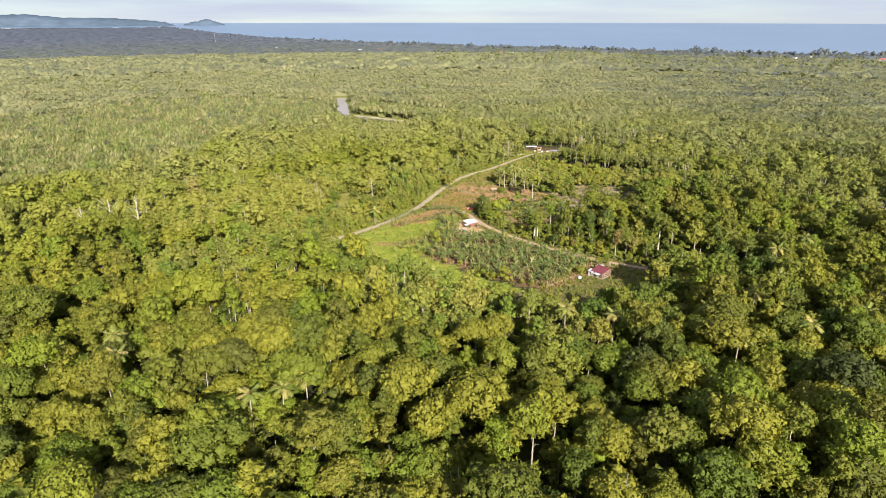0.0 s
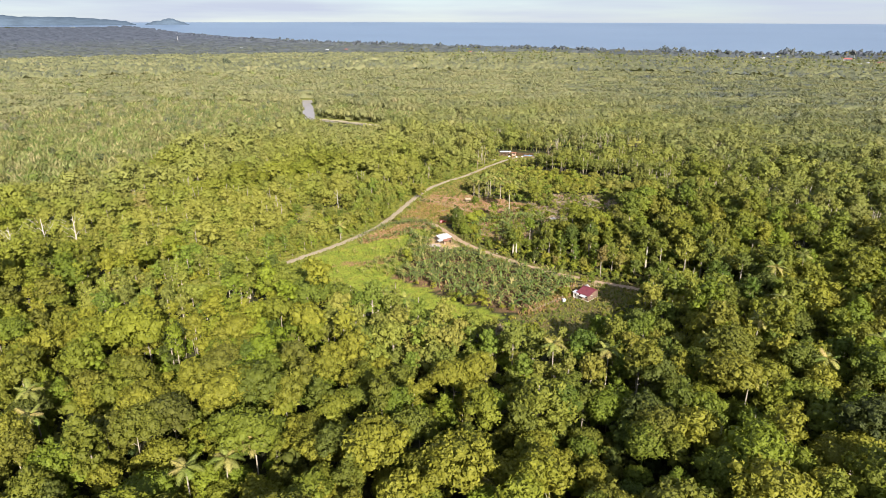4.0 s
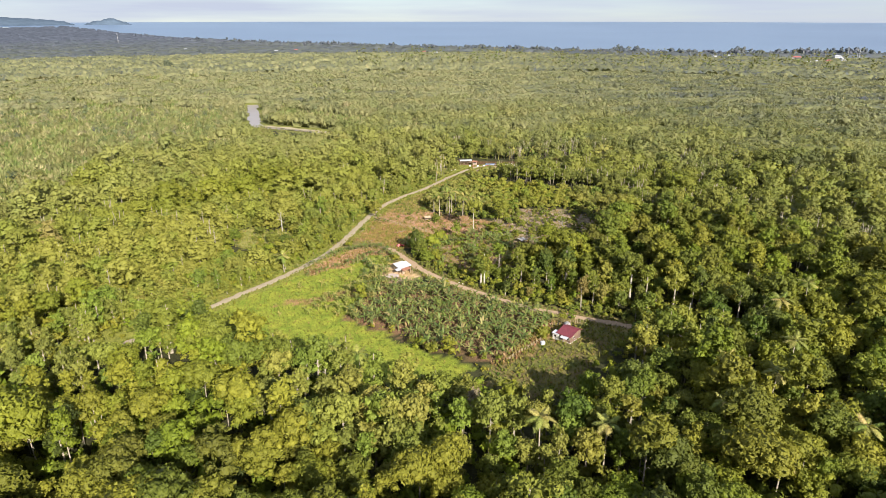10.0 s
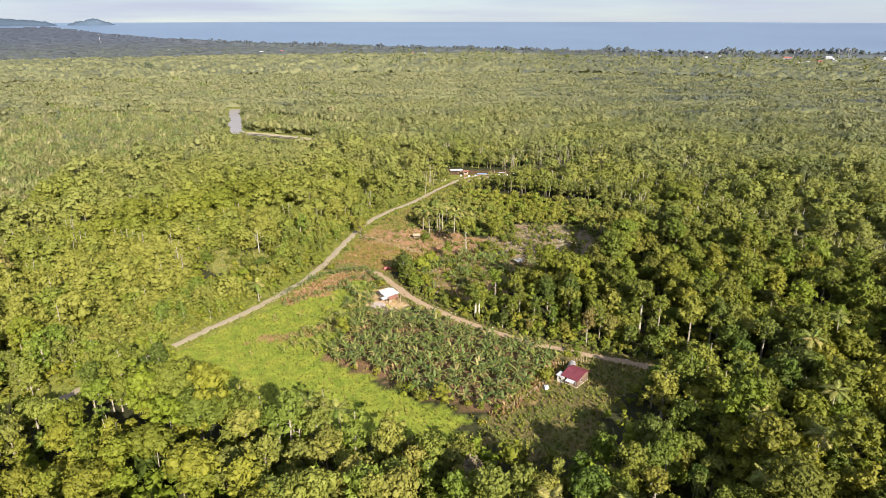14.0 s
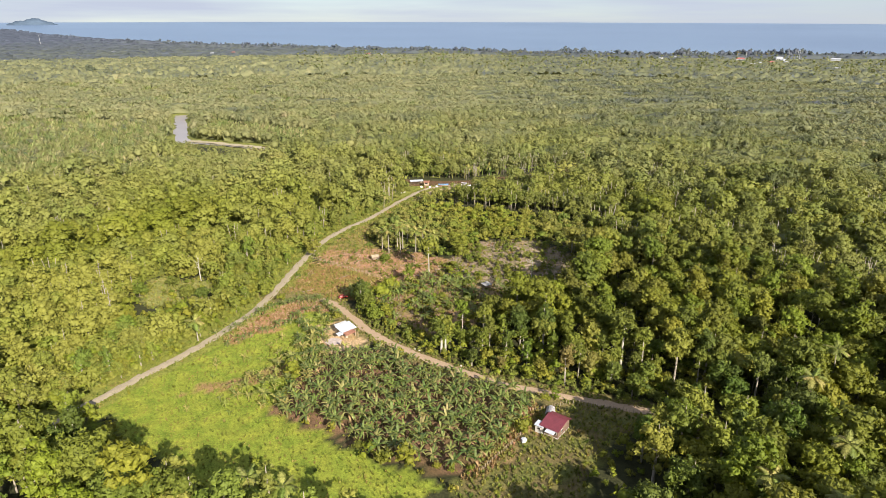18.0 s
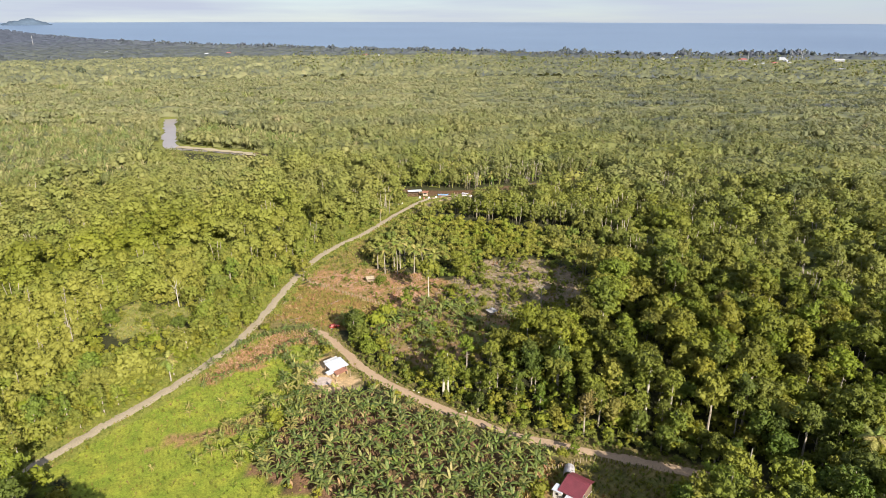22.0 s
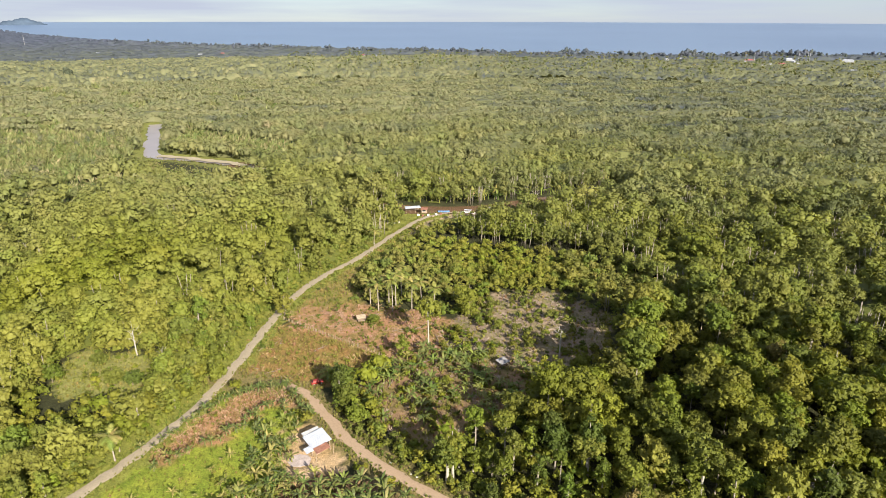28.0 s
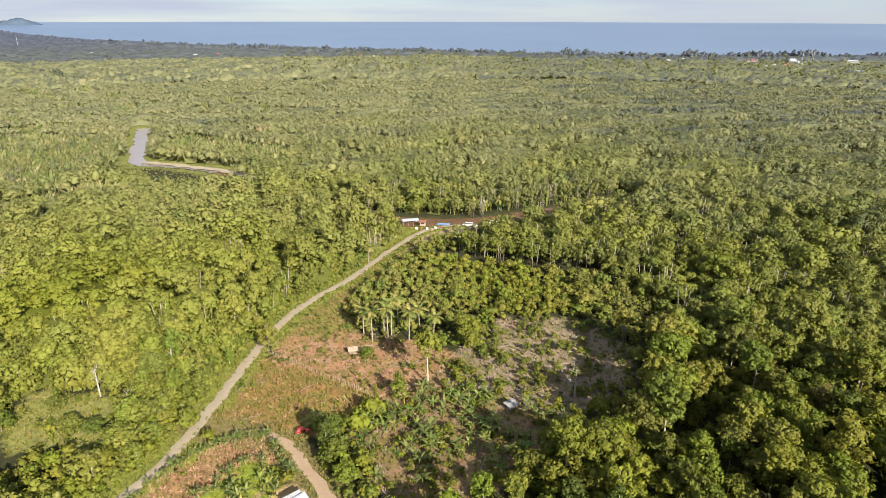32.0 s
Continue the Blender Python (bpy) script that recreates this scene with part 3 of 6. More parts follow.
def plant(name, variants, x, y, scale, tint, turn, label, category, mats, z=None, soft=0.0):
    """Many plants joined into one mesh, from a few variants."""
    V, F, T, N, n = [], [], [], [], 0
    which = np.arange(len(x)) % len(variants)
    for k, (bv, bf) in enumerate(variants):
        m = np.nonzero(which == k)[0]
        if not len(m):
            continue
        c, s = np.cos(turn[m])[:, None], np.sin(turn[m])[:, None]
        sc = scale[m][:, None]
        px = (bv[None, :, 0] * c - bv[None, :, 1] * s) * sc + x[m][:, None]
        py = (bv[None, :, 0] * s + bv[None, :, 1] * c) * sc + y[m][:, None]
        pz = bv[None, :, 2] * sc + (z[m][:, None] if z is not None else 0)
        V.append(np.stack([px, py, pz], 2).reshape(-1, 3))
        F.append((bf[None] + (np.arange(len(m)) * len(bv))[:, None, None] + n).reshape(-1, 3))
        T.append(np.repeat(tint[m], len(bv)))
        n += len(m) * len(bv)
        if soft:
            q = leaf_normals(bv, bf, soft)
            N.append(np.stack([q[None, :, 0] * c - q[None, :, 1] * s, q[None, :, 0] * s + q[None, :, 1] * c, np.repeat(q[None, :, 2], len(m), 0)], 2).reshape(-1, 3))
    V = np.concatenate(V)
    me = mesh_np(name, V, np.concatenate(F), mats, np.concatenate(T), haze_share(V[:, 0], V[:, 1]) if mats.name.startswith("leaves") else None)
    if soft:
        me.normals_split_custom_set_from_vertices(np.concatenate(N).astype(np.float32))
    return tagged(new(name, me), label, category, kind="stuff")


def trunk_variants(count, height, radius, reach, bare, sides=4):
    out = []
    for k in range(count):
        bm = trunk_bm(k + 7, height, radius, reach, bare, sides)
        bmesh.ops.triangulate(bm, faces=bm.faces[:])
        bm.verts.index_update()
        out.append((np.array([v.co[:] for v in bm.verts]), np.array([[v.index for v in f.verts] for f in bm.faces])))
        bm.free()
    return out


rng = np.random.default_rng(5)
KINDS = ((4.4, 6.0, 13.0, 19, 640, 0.56), (5.0, 7.5, 13.5, 22, 740, 0.56), (3.0, 3.5, 14.5, 17, 560, 0.52), (2.7, 1.5, 12.0, 15, 500, 0.52), (5.7, 8.0, 14.5, 26, 860, 0.58),
         (4.1, 4.5, 11.5, 18, 600, 0.55), (2.8, 0.8, 9.0, 13, 460, 0.5), (4.7, 7.5, 12.5, 21, 680, 0.52), (2.3, 6.0, 15.5, 12, 400, 0.5), (3.6, 5.0, 13.0, 16, 520, 0.62), (3.2, 8.5, 15.0, 13, 400, 0.56), (3.9, 2.0, 11.0, 17, 570, 0.5))
NEAR = [crown(100 + k, r, lo, h, lb, ct, sz * 1.12, 1, 0.7, tilt=0.55) for k, (r, lo, h, lb, ct, sz) in enumerate(KINDS)]
NEAREST = [crown(150 + k, r, lo, h, int(lb * 1.2), int(ct * 1.75), sz * 0.86, 1, 0.7, tilt=0.5) for k, (r, lo, h, lb, ct, sz) in enumerate(KINDS)]
MID = [crown(200 + k, r * 1.06, lo, h, lb, int(ct * 1.45), sz * 0.8, 1, 0.5, 1.0, True, 1.0, 0.5) for k, (r, lo, h, lb, ct, sz) in enumerate((
    (3.9, 1.5, 10.0, 8, 165, 0.95), (3.4, 1.5, 10.0, 7, 145, 0.9), (4.5, 2.5, 10.0, 9, 190, 0.98), (3.0, 1.5, 9.3, 6, 125, 0.85), (3.7, 1.5, 9.3, 8, 155, 0.95), (2.6, 1.5, 11.0, 6, 125, 0.85), (4.1, 2.0, 10.4, 9, 175, 0.98)))]
LOW = [dome(300 + k, r, lo, h, ct, sz, 1, 0.15, 0.42) for k, (r, lo, h, ct, sz) in enumerate((
    (3.7, 2.0, 9.3, 78, 1.15), (3.1, 2.0, 9.6, 66, 1.1), (4.3, 2.2, 9.5, 90, 1.2), (2.7, 1.5, 8.8, 56, 1.05), (3.3, 2.0, 10.2, 70, 1.1)))]

x, y = scatter(-330, 260, 84, 450, 5.9, 51)
keep = in_fan(x, y) & ~treeless(x, y) & ((y > 180) | (rng.uniform(size=len(x)) < 0.9)) & (np.hypot(x, y - np.clip(y - 107, 0, 181)) < 200) & (wave(x, y, 26, 44) > -0.92)
near_x, near_y = x[keep], y[keep]
# those that stand round the clearing and along the ways are trees of their own
edge = np.minimum(off_line(LANE, near_x, near_y), off_line(ROAD[:9], near_x, near_y))
edge = np.minimum(edge, np.hypot(near_x - 5, (near_y - 205) * 1.3) * 0.45)
order = np.argsort(edge)
single, rest = order[:300], order[300:]
sx, sy = near_x[rest], near_y[rest]
n = len(sx)
grow = np.clip(rng.lognormal(-0.03, 0.24, n), 0.5, 1.55) * np.where(sx > 40, 1.06, 1.0)
grow = grow * np.where(sx < -40, 1 + 0.25 * wave(sx, sy, 21, 57), 1.0)
turn = rng.uniform(0, 6.28, n)
tint = zone_tint(sx, sy, rng)
west = (sx < np.interp(sy, [p[1] for p in ROAD], [p[0] for p in ROAD])) & (sy > 245)
close = ~west & (sy < 175)
for name, m, kinds, lift, label in (("nearest_crowns", close, NEAREST, -0.1, "tall rainforest canopy of mixed green crowns with dark gaps"), ("forest_crowns", ~west & ~close, [NEAR[k] for k in (0, 2, 3, 5, 9, 11, 8, 10, 2, 7, 5, 9)], 0.0, "dense tropical forest canopy in mixed sunlit greens"), ("young_forest", west, [NEAR[k] for k in (3, 5, 6, 11, 11, 6, 3)], 0.18, "light green young forest west of the road")):
    plant(name, kinds, sx[m], sy[m], grow[m] * (0.92 if lift > 0 else 1.0), np.where(tint[m] > 0.95, tint[m], np.clip(tint[m] + lift, 0.03, 0.84)), turn[m], label, "forest", YOUNG if lift > 0 else LEAF_STUFF, soft=0.22)
plant("forest_trunks", trunk_variants(4, 10.5, 0.16, 2.6, 0.45, 3), sx[::3], sy[::3], grow[::3], tint[::3], turn[::3], "slender pale trunks under the forest canopy", "trunks", BARK)

x, y = scatter(-470, 420, 200, 620, 5.3, 52)
dist = np.hypot(x, y - np.clip(y - 107, 0, 181))
keep = in_fan(x, y) & ~treeless(x, y) & (dist >= 200) & (dist < 365) & ~palm_ground(x, y)
for line in ([(17, 443), (34, 436), (58, 424), (82, 415), (97, 411), (117, 418), (140, 428), (175, 434)], [(-14, 545), (4, 527), (30, 509), (54, 505), (78, 505), (97, 512), (125, 526)]):
    keep &= off_line(line, x, y) > 6
mx, my = x[keep], y[keep]
n = len(mx)
mid_grow = np.clip(rng.lognormal(0.0, 0.27, n), 0.55, 1.7) * (1 + 0.25 * wave(mx, my, 21, 57))
mid_tint = np.clip(zone_tint(mx, my, rng) + np.where(mx < 0, 0.14, 0.03), 0, 0.88)
mid_turn = rng.uniform(0, 6.28, n)
fine_ = np.hypot(mx, my - np.clip(my - 107, 0, 181)) < 250
for name, kinds, m, size in (("forest_middle", MID, ~fine_, 1.0), ("forest_middle_edge", [NEAR[k] for k in (3, 6, 11, 5)], fine_, 0.82)):
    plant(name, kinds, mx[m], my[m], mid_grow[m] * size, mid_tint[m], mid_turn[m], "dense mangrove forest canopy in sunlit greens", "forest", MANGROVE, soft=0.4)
GROVE_EDGES = ([(31, 433), (40, 429), (58, 420), (82, 411), (97, 407), (117, 414), (140, 424), (175, 430)], [(-14, 541), (4, 523), (30, 505), (54, 501), (78, 501), (97, 508), (125, 522)])
x, y = scatter(-20, 180, 400, 552, 3.3, 65)
keep = np.zeros(x.shape, bool)
for line in GROVE_EDGES:
    behind = y - np.interp(x, [p[0] for p in line], [p[1] for p in line])
    keep |= (behind > 0) & (behind < 11) & (x > line[0][0]) & (x < line[-1][0])
keep &= ~in_open(x, y)
ex, ey = x[keep], y[keep]
n = len(ex)
TALL = [crown(370 + k, r, lo, h, 7, 110, 0.85, 1, 0.62, 0.6, True, 1.0, 0.42) for k, (r, lo, h) in enumerate(((2.6, 2.2, 11.5), (3.0, 3.0, 12.0), (2.3, 2.0, 12.6), (2.8, 3.6, 12.4)))]
plant("pale_grove", TALL, ex, ey, rng.uniform(0.75, 0.98, n), np.clip(0.55 + rng.normal(0, 0.1, n), 0, 0.85), rng.uniform(0, 6.28, n), "slender pale-trunked mangrove trees at the wood's edge", "forest", MANGROVE)
bm = bmesh.new()
for ax, ay, tx, ty, tall_ in ((0.3, 0, 0.8, 0.3, 8.5), (-0.8, 0.5, -1.4, 0.9, 7.5), (0.1, -1.2, 0.4, -1.9, 8.0)):
    tube([(ax, ay, 0), ((ax + tx) / 2, ay, tall_ * 0.5), (tx, ty, tall_)], [0.14, 0.12, 0.07], 3, bm)
bmesh.ops.triangulate(bm, faces=bm.faces[:])
bm.verts.index_update()
SLIM = [(np.array([v.co[:] for v in bm.verts]), np.array([[v.index for v in f.verts] for f in bm.faces]))]
bm.free()
stand = (wave(mx, my, 22, 50) > np.where(mx > -10, 0.25, 0.7))
stand_x, stand_y = np.concatenate([mx[stand], sx[1::24], ex[::4]]), np.concatenate([my[stand] - 2.6, sy[1::24], ey[::4]])
n = len(stand_x)
plant("pale_trunks", SLIM, stand_x, stand_y, rng.uniform(0.85, 1.4, n), np.zeros(n), rng.uniform(0, 6.28, n), "thin white trunks standing out of the woods", "trunks", BARK)
x, y = scatter(-640, 600, 250, 830, 5.9, 53)
dist = np.hypot(x, y - np.clip(y - 107, 0, 181))
keep = in_fan(x, y) & ~treeless(x, y) & (dist >= 365) & (dist < 610) & ~palm_ground(x, y)
fx, fy = x[keep], y[keep]
n = len(fx)
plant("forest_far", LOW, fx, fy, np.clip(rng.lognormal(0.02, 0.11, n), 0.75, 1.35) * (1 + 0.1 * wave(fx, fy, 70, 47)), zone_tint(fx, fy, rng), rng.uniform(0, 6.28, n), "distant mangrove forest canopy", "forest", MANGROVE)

TINY = [dome(350 + k, r, 4.0, h, ct, 1.45, 1, 0.15, 0.42) for k, (r, h, ct) in enumerate(((3.5, 8.5, 30), (3.1, 8.8, 27), (4.0, 8.5, 33), (2.7, 9.2, 25), (3.3, 8.2, 28)))]
x, y = scatter(-1000, 960, 520, 1240, 5.7, 54)
dist = np.hypot(x, y - np.clip(y - 107, 0, 181))
keep = in_fan(x, y) & ~treeless(x, y) & (dist >= 610) & (np.hypot(x, y - 90) < 1085) & ~palm_ground(x, y)
dx, dy = x[keep], y[keep]
n = len(dx)
plant("forest_distant", TINY, dx, dy, np.clip(rng.lognormal(0.02, 0.1, n), 0.8, 1.3) * (1 + 0.09 * wave(dx, dy, 80, 48)), np.clip(zone_tint(dx, dy, rng) - 0.06, 0.05, 0.93), rng.uniform(0, 6.28, n), "far mangrove woods in muted greens", "forest", MANGROVE)

x, y = scatter(-300, 300, -90, 330, 10.5, 56)
keep = (~in_fan(x, y, 2) | (y < 84)) & ~treeless(x, y)
x, y = x[keep], y[keep]
n = len(x)
plant("surrounding_forest", LOW, x, y, rng.uniform(1.35, 2.0, n), zone_tint(x, y, rng), rng.uniform(0, 6.28, n), "rainforest canopy going on around the valley", "forest", LEAF_STUFF)

# leafy lower storey that closes the gaps between the crowns
gx5, gy5 = np.meshgrid(np.arange(-1000, 965, 5.0), np.arange(200, 1245, 5.0))
rng5 = np.random.default_rng(12)
gx5 = gx5 + rng5.uniform(-1.8, 1.8, gx5.shape)
gy5 = gy5 + rng5.uniform(-1.8, 1.8, gy5.shape)
dist = np.hypot(gx5, gy5 - np.clip(gy5 - 107, 0, 181))
west5 = (gx5 < np.interp(gy5, [p[1] for p in ROAD], [p[0] for p in ROAD]) - 14) & (gy5 > 250)
wood = in_fan(gx5, gy5, 10) & ~treeless(gx5, gy5) & ~palm_ground(gx5, gy5) & ((dist > 205) | west5) & (np.hypot(gx5, gy5 - 90) < 1090)
for line in GROVE_EDGES:
    wood &= off_line(line, gx5, gy5 - 4) > 9
h5 = np.where(wood, np.where(dist > 205, 3.6 + 4.2 * np.clip((dist - 300) / 110, 0, 1), 2.7) + rng5.normal(0, 1, wood.shape) * np.where(dist > 380, 0.7, 1.2), -0.6)
rim = wood.copy()
rim[1:-1, 1:-1] = wood[1:-1, 1:-1] & ~(wood[:-2, 1:-1] & wood[2:, 1:-1] & wood[1:-1, :-2] & wood[1:-1, 2:])
h5 = np.where(rim & wood, 0.3, h5)
i5 = np.arange(gx5.size).reshape(gx5.shape)
a, b, c, d = i5[:-1, :-1].ravel(), i5[:-1, 1:].ravel(), i5[1:, 1:].ravel(), i5[1:, :-1].ravel()
F = np.concatenate([np.stack([a, b, c], 1), np.stack([a, c, d], 1)])
F = F[wood.ravel()[F].all(1)]
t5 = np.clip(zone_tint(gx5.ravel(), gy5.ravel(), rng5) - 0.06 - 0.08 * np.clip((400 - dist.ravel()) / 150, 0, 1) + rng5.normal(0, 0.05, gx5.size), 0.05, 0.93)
me = mesh_np("lower_storey", np.stack([gx5.ravel(), gy5.ravel(), h5.ravel()], 1), F, MANGROVE, t5, haze_share(gx5.ravel(), gy5.ravel()))
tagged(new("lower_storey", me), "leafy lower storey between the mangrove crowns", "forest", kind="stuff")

# the canopy that lies farther off: one sheet of crowns out to the shore
ang = np.radians(np.arange(-46, 45, 0.2))
dist = 1070 * np.exp(np.arange(0, 1.3, 0.0038))
dd, aa = np.meshgrid(dist, ang, indexing="ij")
px, py = dd * np.sin(aa), 90 + dd * np.cos(aa)
cell = 7.0
ci, cj = np.floor(px / cell).astype(int), np.floor(py / cell).astype(int)


def chance(i, j, k):
    v = np.sin(i * 127.1 + j * 311.7 + k * 74.7) * 43758.5453
    return v - np.floor(v)


top = np.full(px.shape, 2.0)
tone = np.full(px.shape, 0.3)
for di in (-1, 0, 1):
    for dj in (-1, 0, 1):
        i, j = ci + di, cj + dj
        qx, qy = (i + 0.15 + 0.7 * chance(i, j, 1)) * cell, (j + 0.15 + 0.7 * chance(i, j, 2)) * cell
        h = 8.0 + 5.5 * chance(i, j, 3)
        r = 3.8 + 2.0 * chance(i, j, 4)
        z = h - 6.0 * ((px - qx) ** 2 + (py - qy) ** 2) / (r * r)
        better = z > top
        top = np.where(better, z, top)
        tone = np.where(better, chance(i, j, 5), tone)
rng2 = np.random.default_rng(9)
top += rng2.normal(0, 1, top.shape) * np.where(dd > 1600, 0.3, 0.6) + 1.2 * wave(px, py, 150, 61)
shade = zone_tint(px.ravel(), py.ravel(), rng2).reshape(px.shape)
east = np.clip((px - 0.12 * py + 30) / 130, 0, 1)
tone = np.clip(0.52 - 0.14 * east + (tone - 0.5) * 0.42 + 0.13 * wave(px * 0.5, py, 120, 62) + 0.10 * wave(px * 0.6, py, 45, 63) + rng2.normal(0, 0.06, px.shape), 0.05, 0.93)
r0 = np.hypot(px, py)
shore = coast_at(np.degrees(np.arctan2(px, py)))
# shore belt: distance haze painted in by sinking tone to the bluest stop
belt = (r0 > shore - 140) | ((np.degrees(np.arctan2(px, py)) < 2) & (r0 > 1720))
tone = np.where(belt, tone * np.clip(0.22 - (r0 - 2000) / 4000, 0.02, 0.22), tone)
top = np.where(dd > 1250, 8 + (top - 8) * np.clip(1 - (dd - 1250) / 600, 0.25, 1), top)
top = np.where(r0 > shore - 130, top * 1.25 + 4 * chance(ci, 3, 7), top)
low = (off_line(RIVER, px, py) < 11) | palm_ground(px, py)
top = np.where(low, 0.2, top)
pz = top + base_z(px, py)
idx = np.arange(px.size).reshape(px.shape)
a, b, c, d = idx[:-1, :-1].ravel(), idx[:-1, 1:].ravel(), idx[1:, 1:].ravel(), idx[1:, :-1].ravel()
F = np.concatenate([np.stack([a, b, c], 1), np.stack([a, c, d], 1)])
F = F[(r0.ravel()[F] < shore.ravel()[F] - 8).all(1) & ~low.ravel()[F].all(1)]
me = mesh_np("far_woods", np.stack([px.ravel(), py.ravel(), pz.ravel()], 1), F, MANGROVE, tone.ravel(), haze_share(px, py).ravel())
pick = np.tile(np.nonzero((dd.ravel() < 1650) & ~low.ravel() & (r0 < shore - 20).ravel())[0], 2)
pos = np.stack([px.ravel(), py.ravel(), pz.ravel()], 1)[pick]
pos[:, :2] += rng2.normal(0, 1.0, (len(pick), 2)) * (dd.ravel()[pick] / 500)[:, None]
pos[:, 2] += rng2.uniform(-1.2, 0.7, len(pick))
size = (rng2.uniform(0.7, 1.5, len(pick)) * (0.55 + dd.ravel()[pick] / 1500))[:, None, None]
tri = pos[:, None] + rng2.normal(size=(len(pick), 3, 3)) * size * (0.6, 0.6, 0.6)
sprig = mesh_np("far_sprays", tri.reshape(-1, 3), np.arange(len(pick) * 3).reshape(-1, 3), MANGROVE, np.repeat(np.clip(tone.ravel()[pick] + rng2.normal(0, 0.17, len(pick)), 0, 0.97), 3), np.repeat(haze_share(pos[:, 0], pos[:, 1]), 3))
tagged(new("far_sprays", sprig), "leafy tops of the distant mangrove woods", "forest", kind="stuff")
tagged(new("far_woods", me), "unbroken mangrove and palm woods reaching the coast", "forest", kind="stuff")

# single trees
LEAF_LIGHT = leaf_material("leaves_light_tree", "object", [(0, (0.12, 0.15, 0.028)), (0.5, (0.165, 0.19, 0.034)), (1, (0.205, 0.215, 0.042))])
crowns = [mesh_np("crown", v, f, LEAF_OBJECT) for v, f in NEAR]
light_crowns = [mesh_np("crown", v, f, LEAF_LIGHT) for v, f in NEAR]
trunks = []
for k, (r, lo, h, *_) in enumerate(KINDS):
    m = bpy.data.meshes.new("trunk")
    bm = trunk_bm(k, h * 0.85, 0.22, r * 0.8, max(lo / h, 0.35))
    bm.to_mesh(m)
    bm.free()
    m.materials.append(BARK)
    trunks.append(m)
TREE_LABELS = ["broad-crowned green rainforest tree on the forest edge", "spreading tree with bright green foliage", "tall tree with a long leafy crown", "slim tree with dense foliage",
               "large spreading tree with dark green clumps", "rounded medium tree with yellow-green leaves", "small bushy tree at the clearing's edge", "broad tree with fine light green foliage", "slim tree with a narrow crown over the canopy", "leafy tree with loose olive foliage", "tall pale-trunked tree with a high crown", "low round tree leafy down to the ground"]
for q, k in enumerate(single):
    west_side = near_x[k] < np.interp(near_y[k], [p[1] for p in ROAD], [p[0] for p in ROAD])
    v = (6, 11, 3)[q % 3] if west_side else (3, 6, 11, 2, 11, 6)[q % 6] if edge[k] < 14 else (0, 2, 3, 5, 9, 11, 8, 10, 7)[q % 9]
    s = rng.uniform(0.72, 1.2) * (0.82 if edge[k] < 7 else 1.0) * (0.78 if near_x[k] < 50 and 256 < near_y[k] < 300 else 1.0)
    tree = thing("tree", Matrix.LocRotScale((near_x[k], near_y[k], 0), Euler((0, 0, rng.uniform(0, 6.28))), (s, s, s * rng.uniform(0.9, 1.15))), TREE_LABELS[v], "tree", "trees round the clearing")
    part("trunk", trunks[v], BARK, tree, "pale tapered trunk")
    light = (near_x[k] < 25 and near_y[k] < 212) or near_x[k] < 3 + np.interp(near_y[k], [p[1] for p in ROAD], [p[0] for p in ROAD])
    part("crown", (light_crowns if light else crowns)[v], LEAF_LIGHT if light else LEAF_OBJECT, tree)


# ---- undergrowth, palms, bananas ----
x, y = scatter(-150, 140, 190, 480, 3.7, 71)
ring = np.zeros(x.shape, bool)
for ox, oy in ((6, 0), (-6, 0), (0, 5), (0, 9), (0, 12), (0, -6), (5, 5), (-5, -5), (5, -5), (-5, 5), (0, -10), (-8, -8)):
    ring |= in_open(x + ox, y + oy)
ring |= (off_line(ROAD, x, y) < 40) & (x < np.interp(y, [p[1] for p in ROAD], [p[0] for p in ROAD]))
ring |= off_line(LANE, x, y) < 15
ring |= inside(RIVER_EDGE, x, y) | inside(LANDING_GAP, x, y)
for ox, oy in ((0, 6), (0, 11), (0, 16), (0, 21), (7, 3), (-7, 3), (7, 12), (-7, 12), (0, -5), (10, 0), (-10, 0)):
    ring |= inside(GLADE, x + ox, y + oy)
ring |= (x > 12) & (x < 128) & (y > 225) & (y < 400) & (wave(x, y, 13, 64) > -0.7)
keep = ring & ~inside(LANDING, x, y) & ~inside(GLADE, x, y + 5) & ~((y < 214) & (x > -45) & (x < 6) & (wave(x, y, 11, 59) < 0.35)) & (~in_open(x, y) | ((off_line(LANE, x, y) > 2.6) & (off_line(LANE, x, y) < 3.5) & (x > 2) & (y > 252 - 0.45 * (x - 27))) | ((off_line(ROAD, x, y) > 2.7) & (off_line(ROAD, x, y) < 4.3) & (x < np.interp(y, [p[1] for p in ROAD], [p[0] for p in ROAD])) & (y > 262) & (y < 430))) & in_fan(x, y)
bx, by = x[keep], y[keep]
n = len(bx)
BUSH = [crown(400 + k, r, 0.1, h, 4, 62, 0.58, 1, 0.74, 1.4, False, 1.25, 0.6) for k, (r, h) in enumerate(((1.9, 3.4), (1.5, 4.4), (2.3, 3.0), (1.6, 2.4)))]
plant("undergrowth", BUSH, bx, by, np.clip(rng.lognormal(0.02, 0.35, n), 0.5, 2.1) * np.clip(np.minimum(off_line(LANE, bx, by) / 7, off_line(ROAD, bx, by) / 8), 0.45, 1.0) * np.where(inside(RIVER_EDGE, bx, by), 0.7, 1.0) * np.where((by < 222) & (bx > -60), 0.5, 1.0), np.clip(zone_tint(bx, by, rng) * 0.85 + 0.08, 0, 0.84), rng.uniform(0, 6.28, n), "thick sunlit undergrowth along the forest edge", "undergrowth", LEAF_STUFF)

